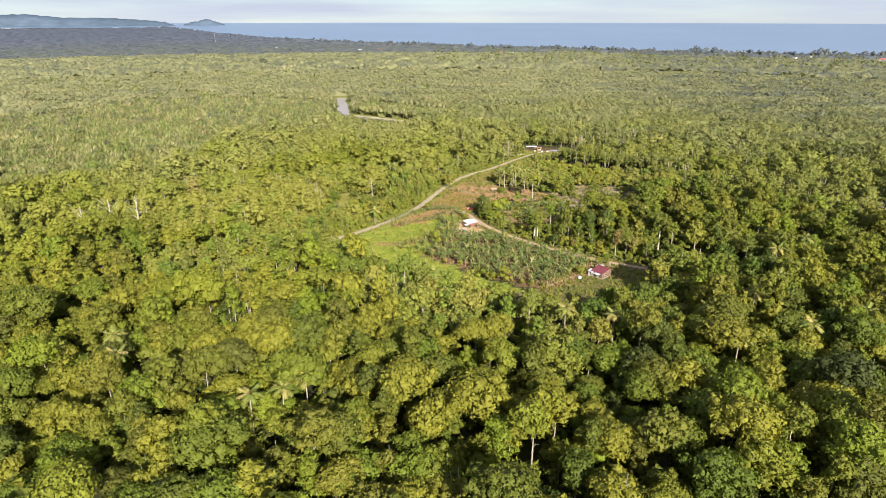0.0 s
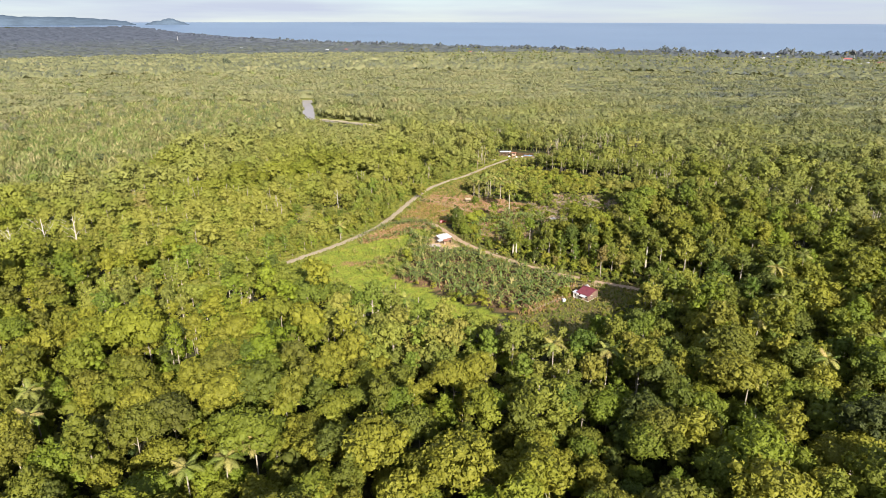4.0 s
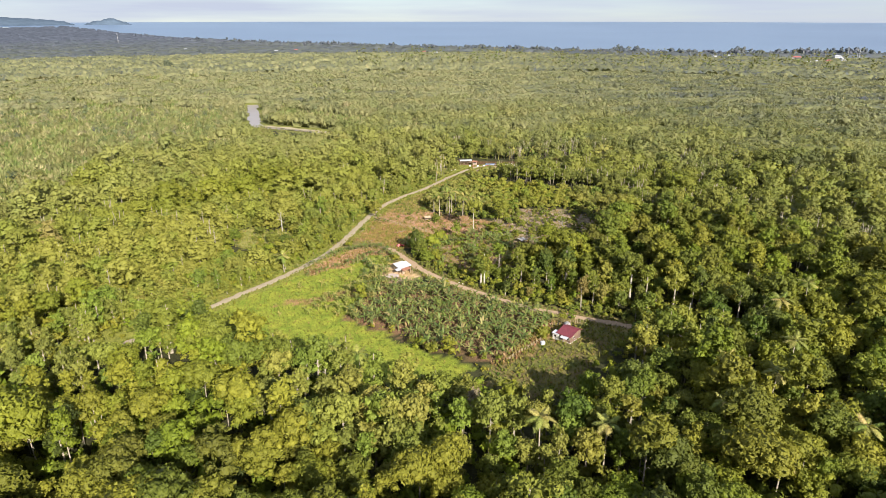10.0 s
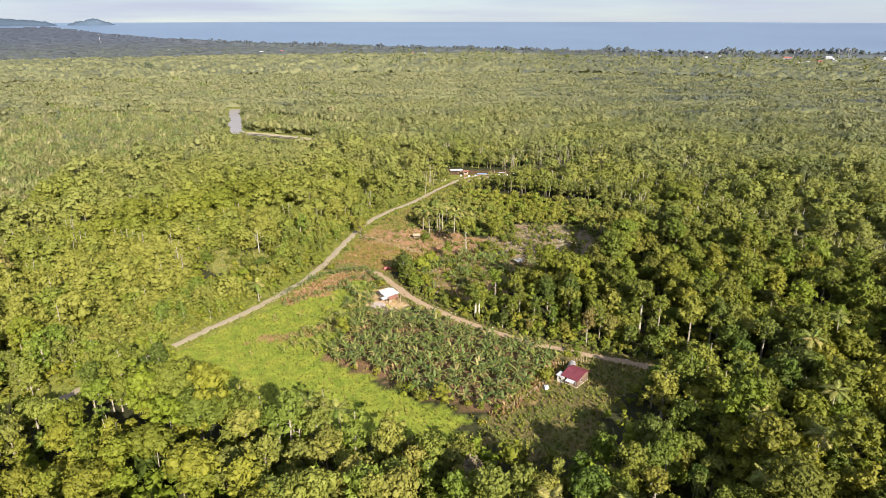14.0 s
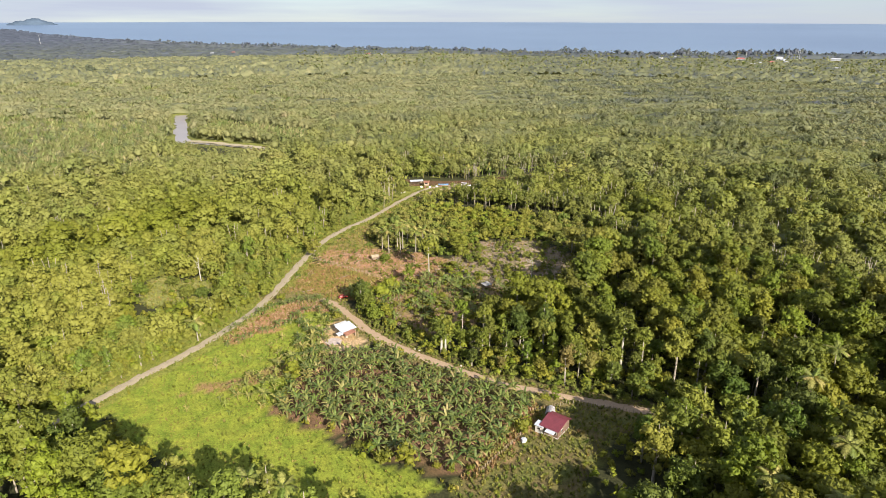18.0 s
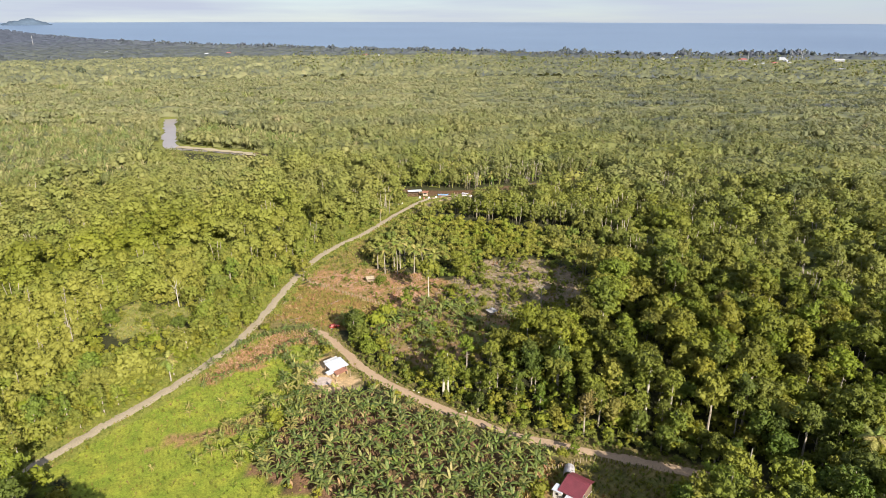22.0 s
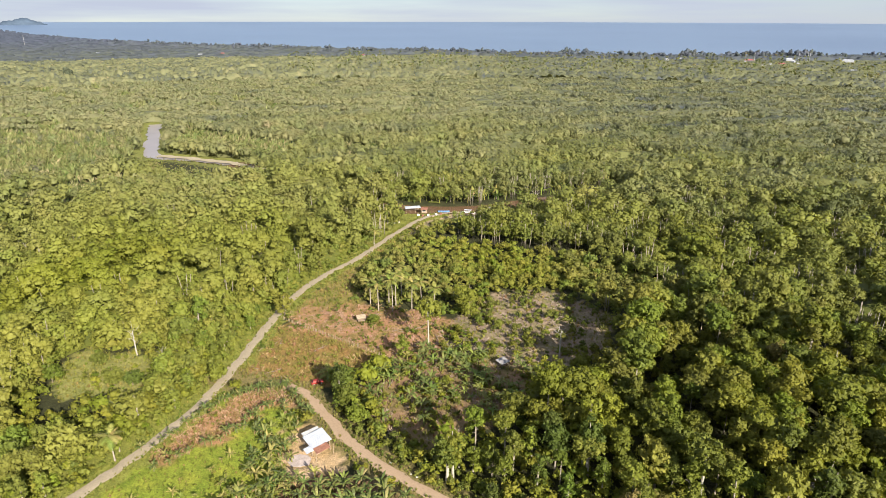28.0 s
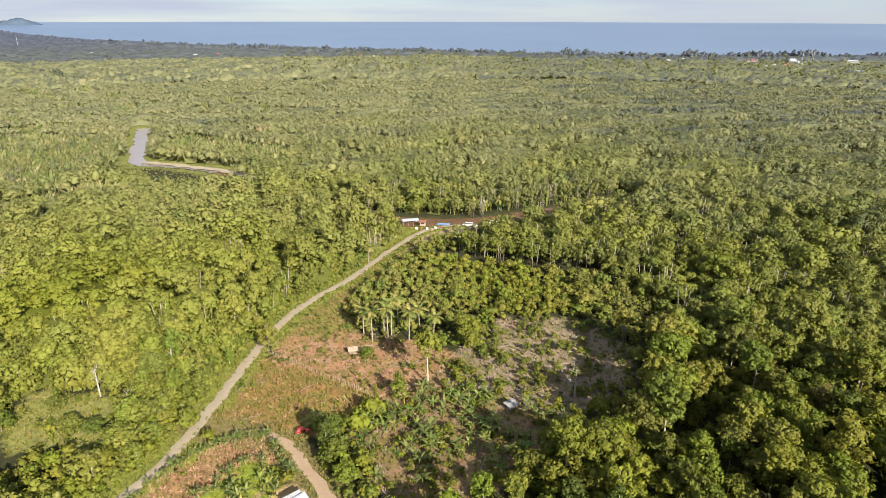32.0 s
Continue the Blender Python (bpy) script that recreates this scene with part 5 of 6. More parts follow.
def coconut(x, y, h, label="tall coconut palm with a thin pale trunk", group="coconut palms"):
    palm = thing("coconut_palm", pose(x, y, 0, 0, 0, r1.uniform(0, 360)), label, "palm", group)
    lean = r1.uniform(0.2, 1.0)
    part("trunk", tube([(0, 0, -0.1), (0.1 * lean, 0, h * 0.3), (0.4 * lean, 0, h * 0.7), (0.8 * lean, 0, h)], [0.24, 0.17, 0.14, 0.12], 7), BARK, palm, "thin ringed pale trunk")
    for k in range(13):
        m = Matrix.Translation((0.8 * lean, 0, h)) @ Matrix.Rotation(k * 2.4, 4, "Z") @ Matrix.Rotation(0.5 - 0.085 * k, 4, "Y")
        part("frond", fronds[2 if k > 9 else k % 2], PALM_LEAF, palm, at=m)


for px, py, h in ((-18.7, 319.0, 2.2), (-31.5, 209, 10.5), (-24, 207, 9.5), (-0.2, 361.8, 11.5), (0.9, 364.5, 12), (-5.1, 362.5, 10), (6.4, 363.2, 9.5), (-1.5, 367, 11), (10, 366, 9), (-8, 368, 8.5), (3, 371, 10.5), (14, 362, 8), (-64, 287, 7), (-2, 455, 8), (2, 466, 7), (-8, 430, 7),
                  (67, 197, 15), (60, 178, 14.5), (18.5, 172, 14), (32, 170, 14), (76, 190, 15), (88, 205, 15), (96, 228, 16), (110, 240, 16), (103, 180, 15), (84, 168, 15), (62, 158, 15), (-48, 121, 14), (-44, 127, 14.5), (-54, 118, 14), (-100, 140, 15), (-95, 132, 14),
                  (32, 498, 6), (45, 499, 6), (58, 502, 6), (22, 499, 6), (68, 506, 6)):
    coconut(px, py, h)


DARK_LEAVES = plain("dark_leaves", (0.085, 0.1, 0.062), 0.8, 0.2, scale=0.4, vary=0.4)


def lone_tree(name, x, y, h, radius, low, label, seed, bark=BARK, count=200, trunk_r=0.3, size=0.9, lobes=9, turn=0):
    t_ = thing(name, pose(x, y, 0, 0, 0, turn), label, "tree")
    part("trunk", trunk_bm(seed, h * 0.94, trunk_r, radius * 0.85, max(low / h, 0.4), 8), bark, t_, "pale bare trunk with limbs")
    if count:
        v, f = crown(seed + 900, radius, low, h, int(lobes * 1.6), int(count * 1.8), size * 0.9, 1, 0.6 if count < 220 else 0.7, tilt=0.55)
        leaves = DARK_LEAVES if name == "dark_tree" else LEAF_LIGHT if name == "meadow_tree" else LEAF_OBJECT
        part("crown", mesh_np("crown", v, f, leaves), leaves, t_)
    return t_


WHITE_BARK = plain("white_bark", (0.36, 0.33, 0.28), 0.85, 0.2, scale=1.5, vary=0.3)
lone_tree("tall_tree", 10.7, 336.3, 15.5, 4.8, 9.0, "tall pale-trunked tree still standing in the clearing", 1, WHITE_BARK, 210, 0.2, 0.75, 9)
lone_tree("forked_tree", 11.0, 274.0, 12.5, 3.4, 4.6, "tree with thick white forked trunk beside the lane", 2, WHITE_BARK, 330, 0.32, 0.8, 12)
lone_tree("forked_tree", 12.4, 275.4, 13.0, 3.2, 5.0, "tree with a white trunk beside the lane", 3, WHITE_BARK, 300, 0.28, 0.8, 12)
lone_tree("white_trunked_tree", 41.5, 272.5, 16.0, 3.4, 6.5, "tall white-trunked tree above the forest edge", 4, WHITE_BARK, 340, 0.28, 0.8, 12)
lone_tree("white_trunked_tree", 62, 262, 18.0, 4.0, 11.0, "tall slim tree with a pale bare lower trunk", 5, WHITE_BARK, 230, 0.32, 0.9, 9)
lone_tree("white_trunked_tree", 86, 262, 18.5, 4.4, 11.0, "tall tree with sparse olive crown and pale trunks", 6, WHITE_BARK, 240, 0.34, 0.9, 9)
lone_tree("dark_tree", -491, 1224, 21.0, 9.5, 0.5, "dark round tree alone in open woods", 7, BARK_DARK, 380, 0.5, 2.0, 12)
lone_tree("bright_tree", -55, 146, 15.5, 5.8, 6.0, "round light yellow-green tree in the canopy", 8, BARK, 600, 0.35, 0.7, 26)
lone_tree("big_tree", 13, 146, 19.0, 8.2, 6.0, "very large dark green tree with feathery foliage", 9, BARK, 1300, 0.55, 0.8, 30)
lone_tree("big_tree", -66, 213.5, 16.0, 8.5, 9.5, "large spreading tree with layered dark foliage", 10, BARK, 1200, 0.5, 0.8, 28)
lone_tree("big_tree", -55, 204, 15.5, 7.5, 9.5, "large spreading forest tree with dark foliage", 21, BARK, 1000, 0.45, 0.8, 24)
lone_tree("big_tree", -82, 224, 17.0, 7.0, 5.0, "large spreading forest tree beside the meadow", 22, BARK, 1000, 0.45, 0.8, 24)
lone_tree("big_tree", -42, 205, 15.0, 5.5, 5.0, "tall leafy forest tree beside the meadow", 23, BARK, 700, 0.4, 0.75, 20)
for k, (px, py, h) in enumerate(((53, 214, 15.5), (61, 220, 17), (69, 227, 16), (56, 204, 14), (77, 223, 16), (67, 213, 16.5), (84, 218, 17))):
    lone_tree("edge_shade_tree", px, py, h, 4.6, 3.0, "tall leafy tree shading the house yard", 40 + k, BARK, 420, 0.3, 0.75, 18, k * 70)
for k, (px, py, h, r_, lo_) in enumerate(((-27.5, 207, 15.5, 2.1, 3.0), (-12, 197.5, 14.0, 4.2, 3.0), (-20, 201, 13.5, 3.0, 2.5), (-35, 206.5, 14.5, 3.0, 3.0), (-4, 193, 13.5, 4.0, 2.0), (-48, 212, 13.5, 3.6, 2.0))):
    lone_tree("meadow_tree", px, py, h, r_, lo_, "bright green leafy tree at the meadow's edge", 60 + k, BARK, 380, 0.25, 0.75, 14, k * 50)
lone_tree("roadside_tree", -36.6, 360.5, 8.5, 3.8, 1.2, "dark rounded tree where the road bends", 11, BARK_DARK, 240, 0.2, 0.8, 8)
lone_tree("roadside_tree", -12.9, 304.0, 7.0, 3.4, 0.3, "bushy tree at the bend of the dirt lane", 12, BARK_DARK, 300, 0.2, 0.7, 9)
lone_tree("roadside_tree", -9.3, 297.6, 6.0, 3.0, 0.3, "bushy tree beside the dirt lane", 13, BARK_DARK, 260, 0.2, 0.7, 8)
lone_tree("clearing_tree", 2.9, 328.8, 8.2, 2.7, 0.2, "narrow dark green bush in the cleared ground", 14, BARK_DARK, 230, 0.15, 0.6, 8)
for k, (px, py, h, r) in enumerate(((-76.6, 319.8, 6.0, 3.4), (-85.3, 332.8, 4.0, 2.6), (-72.0, 320.2, 4.4, 2.8), (-60.2, 333.5, 6.5, 3.6), (-49.3, 320.7, 6.0, 3.4), (-94.6, 323.2, 6.0, 3.2), (-62.9, 317.7, 3.4, 2.4))):
    lone_tree("glade_tree", px, py, h, r, 0.2, "low round leafy tree standing in the grassy glade", 60 + k, BARK_DARK, 260, 0.15, 0.65, 9)
lone_tree("clearing_tree", -7.0, 353.4, 3.0, 2.6, 0.1, "dark green bush in the cleared ground", 15, BARK_DARK, 200, 0.15, 0.6, 7)
lone_tree("scrub_tree", 25.5, 355.5, 12.5, 5.2, 0.3, "leafy yellow-green tree behind the clearing", 16, BARK_DARK, 560, 0.2, 0.8, 10)
DEAD_WOOD = plain("dead_wood", (0.37, 0.34, 0.3), 0.85, 0.2, scale=1.5, vary=0.3)
LIME_AT, RUSSET_AT = (33.0, 183.5), (4.4, 186.0)
LIME = plain("lime_leaves", (0.21, 0.235, 0.028), 0.6, 0.2, scale=1.2, vary=0.4)
RUSSET = plain("russet_leaves", (0.17, 0.135, 0.085), 0.7, 0.2, scale=1.2, vary=0.4)
for px, py, mat_, lab in ((LIME_AT[0], LIME_AT[1], LIME, "feathery lime-green bamboo clump at the forest edge"), (RUSSET_AT[0], RUSSET_AT[1], RUSSET, "rounded grey-brown dying tree at the forest edge")):
    t_ = thing("edge_tree", pose(px, py, 0), lab, "tree")
    part("trunk", trunk_bm(int(px) + 50, 9.0, 0.2, 2.5, 0.45, 6), BARK_DARK, t_, "dark trunk with limbs")
    v, f = crown(950 + int(px), 4.2, 1.5, 11.0, 18, 560, 0.75, 1, 0.7, tilt=0.55)
    part("crown", mesh_np("crown", v, f, mat_), mat_, t_)
for k, (px, py, h, lab) in enumerate(((49.2, 326.5, 9.0, "bare grey dead tree among felled wood"), (-76.8, 337.0, 9.0, "white bare dead tree in the glade"), (-66.3, 328.9, 6.0, "small white dead tree in the glade"),
                                      (-173, 250, 19.0, "white dead tree standing over the canopy"), (-180, 241, 18.0, "bleached dead tree over the canopy"), (-165, 257, 18.0, "bleached bare tree over the canopy"),
                                      (52, 130, 15.5, "bare brown dying tree in the forest"), (76, 486, 9.0, "pale bare tree beside the river"))):
    d_ = thing("dead_tree", pose(px, py, 0, 0, 0, k * 50), lab, "tree", "dead trees")
    bm = trunk_bm(30 + k, h, 0.2 if h < 15 else 0.34, h * 0.4, 0.45, 6)
    rr = random.Random(k)
    for q in range(14):
        a, u = rr.uniform(0, 6.28), rr.uniform(0.5, 0.95)
        p = Vector((math.cos(a), math.sin(a), 0)) * h * 0.14 + Vector((0, 0, h * u))
        tube([p, p + Vector((math.cos(a), math.sin(a), 0.9)) * h * rr.uniform(0.08, 0.2)], [0.06, 0.02], 3, bm)
    part("trunk", bm, DEAD_WOOD, d_, "bleached trunk with bare branches")

# felled wood
LOG = plain("felled_wood", (0.27, 0.21, 0.165), 0.9, 0.2, scale=2.0, vary=0.4)
log_meshes = []
for k in range(4):
    m = bpy.data.meshes.new("log")
    bm = tube([(-2.5, 0, 0.12), (-0.8, 0.15, 0.16), (1.0, -0.1, 0.14), (2.6, 0.2 - 0.15 * k, 0.18)], [0.15, 0.13, 0.1, 0.05], 6)
    if k % 2:
        tube([(0.6, 0, 0.15), (1.4, 0.7, 0.45)], [0.07, 0.03], 4, bm)
    bm.to_mesh(m)
    bm.free()
    m.materials.append(LOG)
    log_meshes.append(m)
for poly, count in ((DEBRIS, 95), (RED, 22), (BANANAS_FAR, 16), (BROWN, 8)):
    px, py = [p[0] for p in poly], [p[1] for p in poly]
    while count:
        qx, qy = r1.uniform(min(px), max(px)), r1.uniform(min(py), max(py))
        if inside(poly, np.array([qx]), np.array([qy]))[0]:
            s = r1.uniform(0.35, 1.0)
            ob = new("fallen_log", log_meshes[r1.randrange(4)])
            ob.matrix_basis = Matrix.LocRotScale((qx, qy, 0.05), Euler((0, 0, r1.uniform(0, 6.28))), (s, s, s))
            tagged(ob, "bleached felled log lying on cleared ground", "log", "felled logs")
            count -= 1
v, f = blades(600, 10, 1.1, 1.5, 0.05)
TWIG = plain("twigs", (0.33, 0.26, 0.2), 0.9, 0.1, scale=3, vary=0.4)
for name, poly, step, cut, mat_, label in (("brushwood", DEBRIS, 1.6, -0.3, TWIG, "grey brushwood and dead twigs"), ("slash", RED, 1.5, 0.05, plain("pink_slash", (0.40, 0.25, 0.18), 0.9, 0.1, scale=3, vary=0.4), "pinkish dry slash on burnt earth"),
                                           ("litter", STRIP, 1.3, -0.5, plain("dry_litter", (0.42, 0.27, 0.17), 0.9, 0.1, scale=3, vary=0.4), "dry brown leaf litter beside the road"), ("cut_stalks", BANANAS_FAR, 2.0, 0.2, TWIG, "dead stalks between banana plants"), ("dry_stalks", BROWN, 2.1, 0.35, plain("straw", (0.42, 0.3, 0.15), 0.9, 0.1, scale=3, vary=0.4), "straw-coloured stalks among weeds")):
    px, py = [p[0] for p in poly], [p[1] for p in poly]
    x, y = scatter(min(px), max(px), min(py), max(py), step, 95 + len(name))
    keep = inside(poly, x, y) & (wave(x, y, 8, 96) + rng.normal(0, 0.25, len(x)) > cut) & (off_line(ROAD, x, y) > 3) & (off_line(LANE, x, y) > 2.4)
    x, y = x[keep], y[keep]
    n = len(x)
    plant(name, [(v * (1.2, 1.2, 0.22), f)], x, y, rng.uniform(0.5, 1.6, n), np.zeros(n), rng.uniform(0, 6.28, n), label, "brushwood", mat_)


# ---- fences ----
POST = plain("post_wood", (0.36, 0.29, 0.21), 0.9, 0.2, scale=3, vary=0.35)
post_mesh = bpy.data.meshes.new("post")
bm = tube([(0, 0, -0.2), (0.02, 0, 0.6), (0.03, 0.01, 1.25)], [0.07, 0.065, 0.055], 6)
bm.to_mesh(post_mesh)
bm.free()
post_mesh.materials.append(POST)


def fence(line, step, label):
    (x0, y0) = line[0]
    f_ = thing("fence", pose(x0, y0, 0), label, "fence", "post fences")
    for (ax, ay), (bx_, by_) in zip(line, line[1:]):
        d = math.hypot(bx_ - ax, by_ - ay)
        for k in range(int(d / step)):
            u = k * step / d
            part("post", post_mesh, POST, f_, at=Matrix.LocRotScale((ax + (bx_ - ax) * u - x0 + r1.uniform(-0.1, 0.1), ay + (by_ - ay) * u - y0 + r1.uniform(-0.1, 0.1), 0),
                                                                      Euler((r1.uniform(-0.1, 0.1), r1.uniform(-0.1, 0.1), 0)), (1, 1, r1.uniform(0.75, 1.15))))


fence([(-37.3, 358.4), (-20.7, 344.6), (-7.5, 334.1), (0.1, 327.0)], 0.75, "row of pale split wooden posts across the clearing")
fence([(15.8, 219.8), (28.7, 233.7)], 0.7, "row of pale wooden posts beside the banana field")
fence([(30, 241.5), (42.7, 245.0), (59.9, 239.0)], 0.8, "wooden post fence along the dirt lane")


# ---- houses and huts ----
RED_ROOF = plain("red_roof_metal", (0.13, 0.026, 0.036), 0.45, 0.5, scale=0.8, vary=0.3)
WHITE_METAL = plain("white_roof_metal", (0.4, 0.425, 0.48), 0.4, 0.5, scale=0.7, vary=0.18)
WHITE_WALL = plain("white_wall", (0.52, 0.49, 0.45), 0.85, 0.3, scale=0.9, vary=0.2)
BOARD = plain("weathered_board", (0.34, 0.26, 0.19), 0.9, 0.2, scale=1.5, vary=0.35)
DARK = plain("dark_opening", (0.035, 0.03, 0.03), 0.8, 0.2, scale=2, vary=0.3)
CONCRETE = plain("concrete", (0.42, 0.40, 0.37), 0.9, 0.2, scale=1.2, vary=0.25)
GREY_METAL = plain("grey_sheet_metal", (0.42, 0.42, 0.42), 0.5, 0.4, scale=1.0, vary=0.3)
RUST = plain("rusty_sheet", (0.26, 0.12, 0.08), 0.75, 0.3, scale=1.2, vary=0.4)


def corrugated(width, run, drop, thick=0.05, waves=None):
    """A sheet of ribbed roofing: width along x, falling from y = run (height drop) to y = 0; closed below."""
    waves = waves or max(6, int(width / 0.28))
    bm = bmesh.new()
    rows = []
    for y_, z_ in ((0, 0), (run, drop)):
        top = [bm.verts.new((-width / 2 + width * k / (waves * 2), y_, z_ + (0.045 if k % 2 else 0))) for k in range(waves * 2 + 1)]
        low = [bm.verts.new((-width / 2, y_, z_ - thick)), bm.verts.new((width / 2, y_, z_ - thick))]
        rows.append((top, low))
    (t0, l0), (t1, l1) = rows
    for k in range(waves * 2):
        bm.faces.new((t0[k], t0[k + 1], t1[k + 1], t1[k]))
    bm.faces.new((l0[0], l1[0], l1[1], l0[1]))
    bm.faces.new((t0[0], t1[0], l1[0], l0[0]))
    bm.faces.new((t0[-1], l0[1], l1[1], t1[-1]))
    bm.faces.new((l0[0], l0[1], *reversed(t0)))
    bm.faces.new((l1[1], l1[0], *t1))
    return bm


def gable_wall(width, depth, eave_front, ridge_y, ridge_z, eave_back):
    """The four walls of a house with a pitched top."""
    bm = bmesh.new()
    prof = [(0, 0), (depth, 0), (depth, eave_back), (ridge_y, ridge_z), (0, eave_front)]
    a = [bm.verts.new((-width / 2, y_, z_)) for y_, z_ in prof]
    b = [bm.verts.new((width / 2, y_, z_)) for y_, z_ in prof]
    bm.faces.new(a)
    bm.faces.new(b[::-1])
    for k in range(5):
        bm.faces.new((a[k], b[k], b[(k + 1) % 5], a[(k + 1) % 5]))
    bmesh.ops.recalc_face_normals(bm, faces=bm.faces[:])
    return bm


def window(parent, x, y, z, w, h, turn=0):
    f_ = part("window", box(w, 0.08, h), WHITE_WALL, parent, "small framed window", Matrix.Translation((x, y, z)) @ Matrix.Rotation(turn, 4, "Z"))
    part("pane", box(w - 0.16, 0.03, h - 0.16, bevel=0), DARK, f_, "dark pane", Matrix.Translation((0, -0.04, 0.08)))


house = thing("house", pose(34.2, 231.9, 0, 0, 0, -41.7) @ Matrix.Scale(0.93, 4), "small dark red-roofed board house with white front room beside the lane", "house")
# brown boards, coloured darker to hold the shade of an open veranda
part("wall", gable_wall(4.9, 6.3, 2.4, 4.3, 3.45, 2.6), plain("brown_board_wall", (0.15, 0.1, 0.075), 0.9, 0.2, scale=1.5, vary=0.4), house, "brown board wall, darkened for veranda shade")
part("roof", corrugated(5.7, 4.9, 1.15), RED_ROOF, house, "dark red ribbed metal roof slope", Matrix.Translation((0, -0.55, 2.42)))
part("roof", corrugated(5.7, 2.6, 0.95), RED_ROOF, house, "dark red ribbed metal roof slope", Matrix.Translation((0, 6.9, 2.62)) @ Matrix.Rotation(math.pi, 4, "Z"))
part("ridge_cap", box(5.75, 0.35, 0.06), RED_ROOF, house, at=Matrix.Translation((0, 4.33, 3.6)))
part("porch_wall", box(2.2, 1.7, 2.25), WHITE_WALL, house, "white plastered front room", Matrix.Translation((-2.75, 0.2, 0)))
part("porch_roof", corrugated(2.7, 2.3, 0.25), WHITE_METAL, house, "white metal porch roof", Matrix.Translation((-2.75, -1.0, 2.28)))
part("awning", corrugated(2.6, 1.6, 0.3), WHITE_METAL, house, "pale metal awning over the door", Matrix.Translation((0.7, -1.7, 2.0)))
for px in (-0.45, 1.85):
    part("awning_post", tube([(px, -1.6, 0), (px, -1.6, 2.0)], [0.05, 0.05], 6), BOARD, house)
d_ = part("door", box(0.85, 0.07, 2.0), BOARD, house, "brown wooden door", Matrix.Translation((0.3, -0.04, 0)))
part("handle", box(0.05, 0.06, 0.14, bevel=0.01), GREY_METAL, d_, "small metal handle", Matrix.Translation((0.32, -0.06, 0.95)))
window(house, 1.6, -0.03, 1.0, 0.9, 0.9)
window(house, -2.75, -0.67, 1.0, 0.9, 0.8)
window(house, 2.47, 2.2, 1.0, 1.0, 0.9, math.pi / 2)
part("plinth", box(5.1, 6.5, 0.18), CONCRETE, house, "low concrete base", Matrix.Translation((0, 3.15, -0.02)))

shack = thing("shack", pose(-18.0, 287.5, 0, 0, 0, -59.8), "open shack with a white sheet-metal roof on posts", "shack")
part("roof", corrugated(5.6, 5.0, 0.75), WHITE_METAL, shack, "white ribbed metal roof", Matrix.Translation((-0.9, -2.4, 2.35)))
part("lower_roof", corrugated(2.2, 1.9, 0.3), WHITE_METAL, shack, "small white lower roof", Matrix.Translation((1.2, -3.9, 2.0)))
part("red_panel", corrugated(2.3, 3.4, 0.5), RUST, shack, "dull red roof sheet", Matrix.Translation((2.95, -2.2, 2.42)))
part("side_roof", corrugated(1.9, 4.2, 0.4), GREY_METAL, shack, "weathered grey metal roof strip", Matrix.Translation((-4.55, -2.0, 2.2)))
part("back_wall", box(5.0, 0.1, 2.3), BOARD, shack, "rough board wall", Matrix.Translation((-0.9, 2.2, 0)))
part("side_wall", box(0.1, 2.6, 2.1), BOARD, shack, "rough board wall", Matrix.Translation((-3.3, 0.8, 0)))
for px in (-3.4, -1.0, 1.5, 3.6):
    for py in (-2.2, 2.1):
        part("post", tube([(px, py, -0.1), (px, py, 2.35 + 0.13 * (py + 2.2))], [0.06, 0.06], 6), BOARD, shack)
part("table", box(1.8, 0.8, 0.75), BOARD, shack, "plank table under the roof", Matrix.Translation((0.4, -0.6, 0)))

slab_bm = bmesh.new()
rim = [slab_bm.verts.new((x_, y_, 0.0)) for x_, y_ in ((-2.9, -0.5), (-2.2, 1.3), (-0.4, 1.9), (1.6, 1.4), (2.5, 0.2), (2.2, -2.0), (0.2, -2.6), (-1.8, -2.2))]
top_ = bmesh.ops.extrude_face_region(slab_bm, geom=[slab_bm.faces.new(rim)])["geom"]
bmesh.ops.translate(slab_bm, verts=[v_ for v_ in top_ if isinstance(v_, bmesh.types.BMVert)], vec=(0, 0, 0.14))
slab_me = bpy.data.meshes.new("concrete_slab")
slab_bm.to_mesh(slab_me)
slab_bm.free()
slab_me.materials.append(plain("pale_concrete", (0.4, 0.335, 0.31), 0.85, 0.2, scale=0.8, vary=0.3))
slab = new("concrete_slab", slab_me)
slab.matrix_basis = pose(-21.9, 284.2, 0.0)
tagged(slab, "pale pinkish concrete slab in front of the shack", "slab")


def small_hut(name, x, y, turn, w, d, roof, label, h=1.6):
    hut = thing(name, pose(x, y, 0, 0, 0, turn), label, "hut")
    for px in (-w / 2 + 0.15, w / 2 - 0.15):
        for py in (-d / 2 + 0.15, d / 2 - 0.15):
            part("post", tube([(px, py, -0.1), (px, py, h + 0.1)], [0.06, 0.05], 6), BOARD, hut)
    part("floor", box(w * 0.9, d * 0.9, 0.1), BOARD, hut, "raised plank floor", Matrix.Translation((0, 0, 0.45)))
    part("back_wall", box(w * 0.85, 0.08, h - 0.55), BOARD, hut, "rough board wall", Matrix.Translation((0, d / 2 - 0.2, 0.55)))
    part("roof", corrugated(w + 0.5, d + 0.6, 0.35), roof, hut, "sheet-metal roof", Matrix.Translation((0, -d / 2 - 0.3, h)))
    return hut


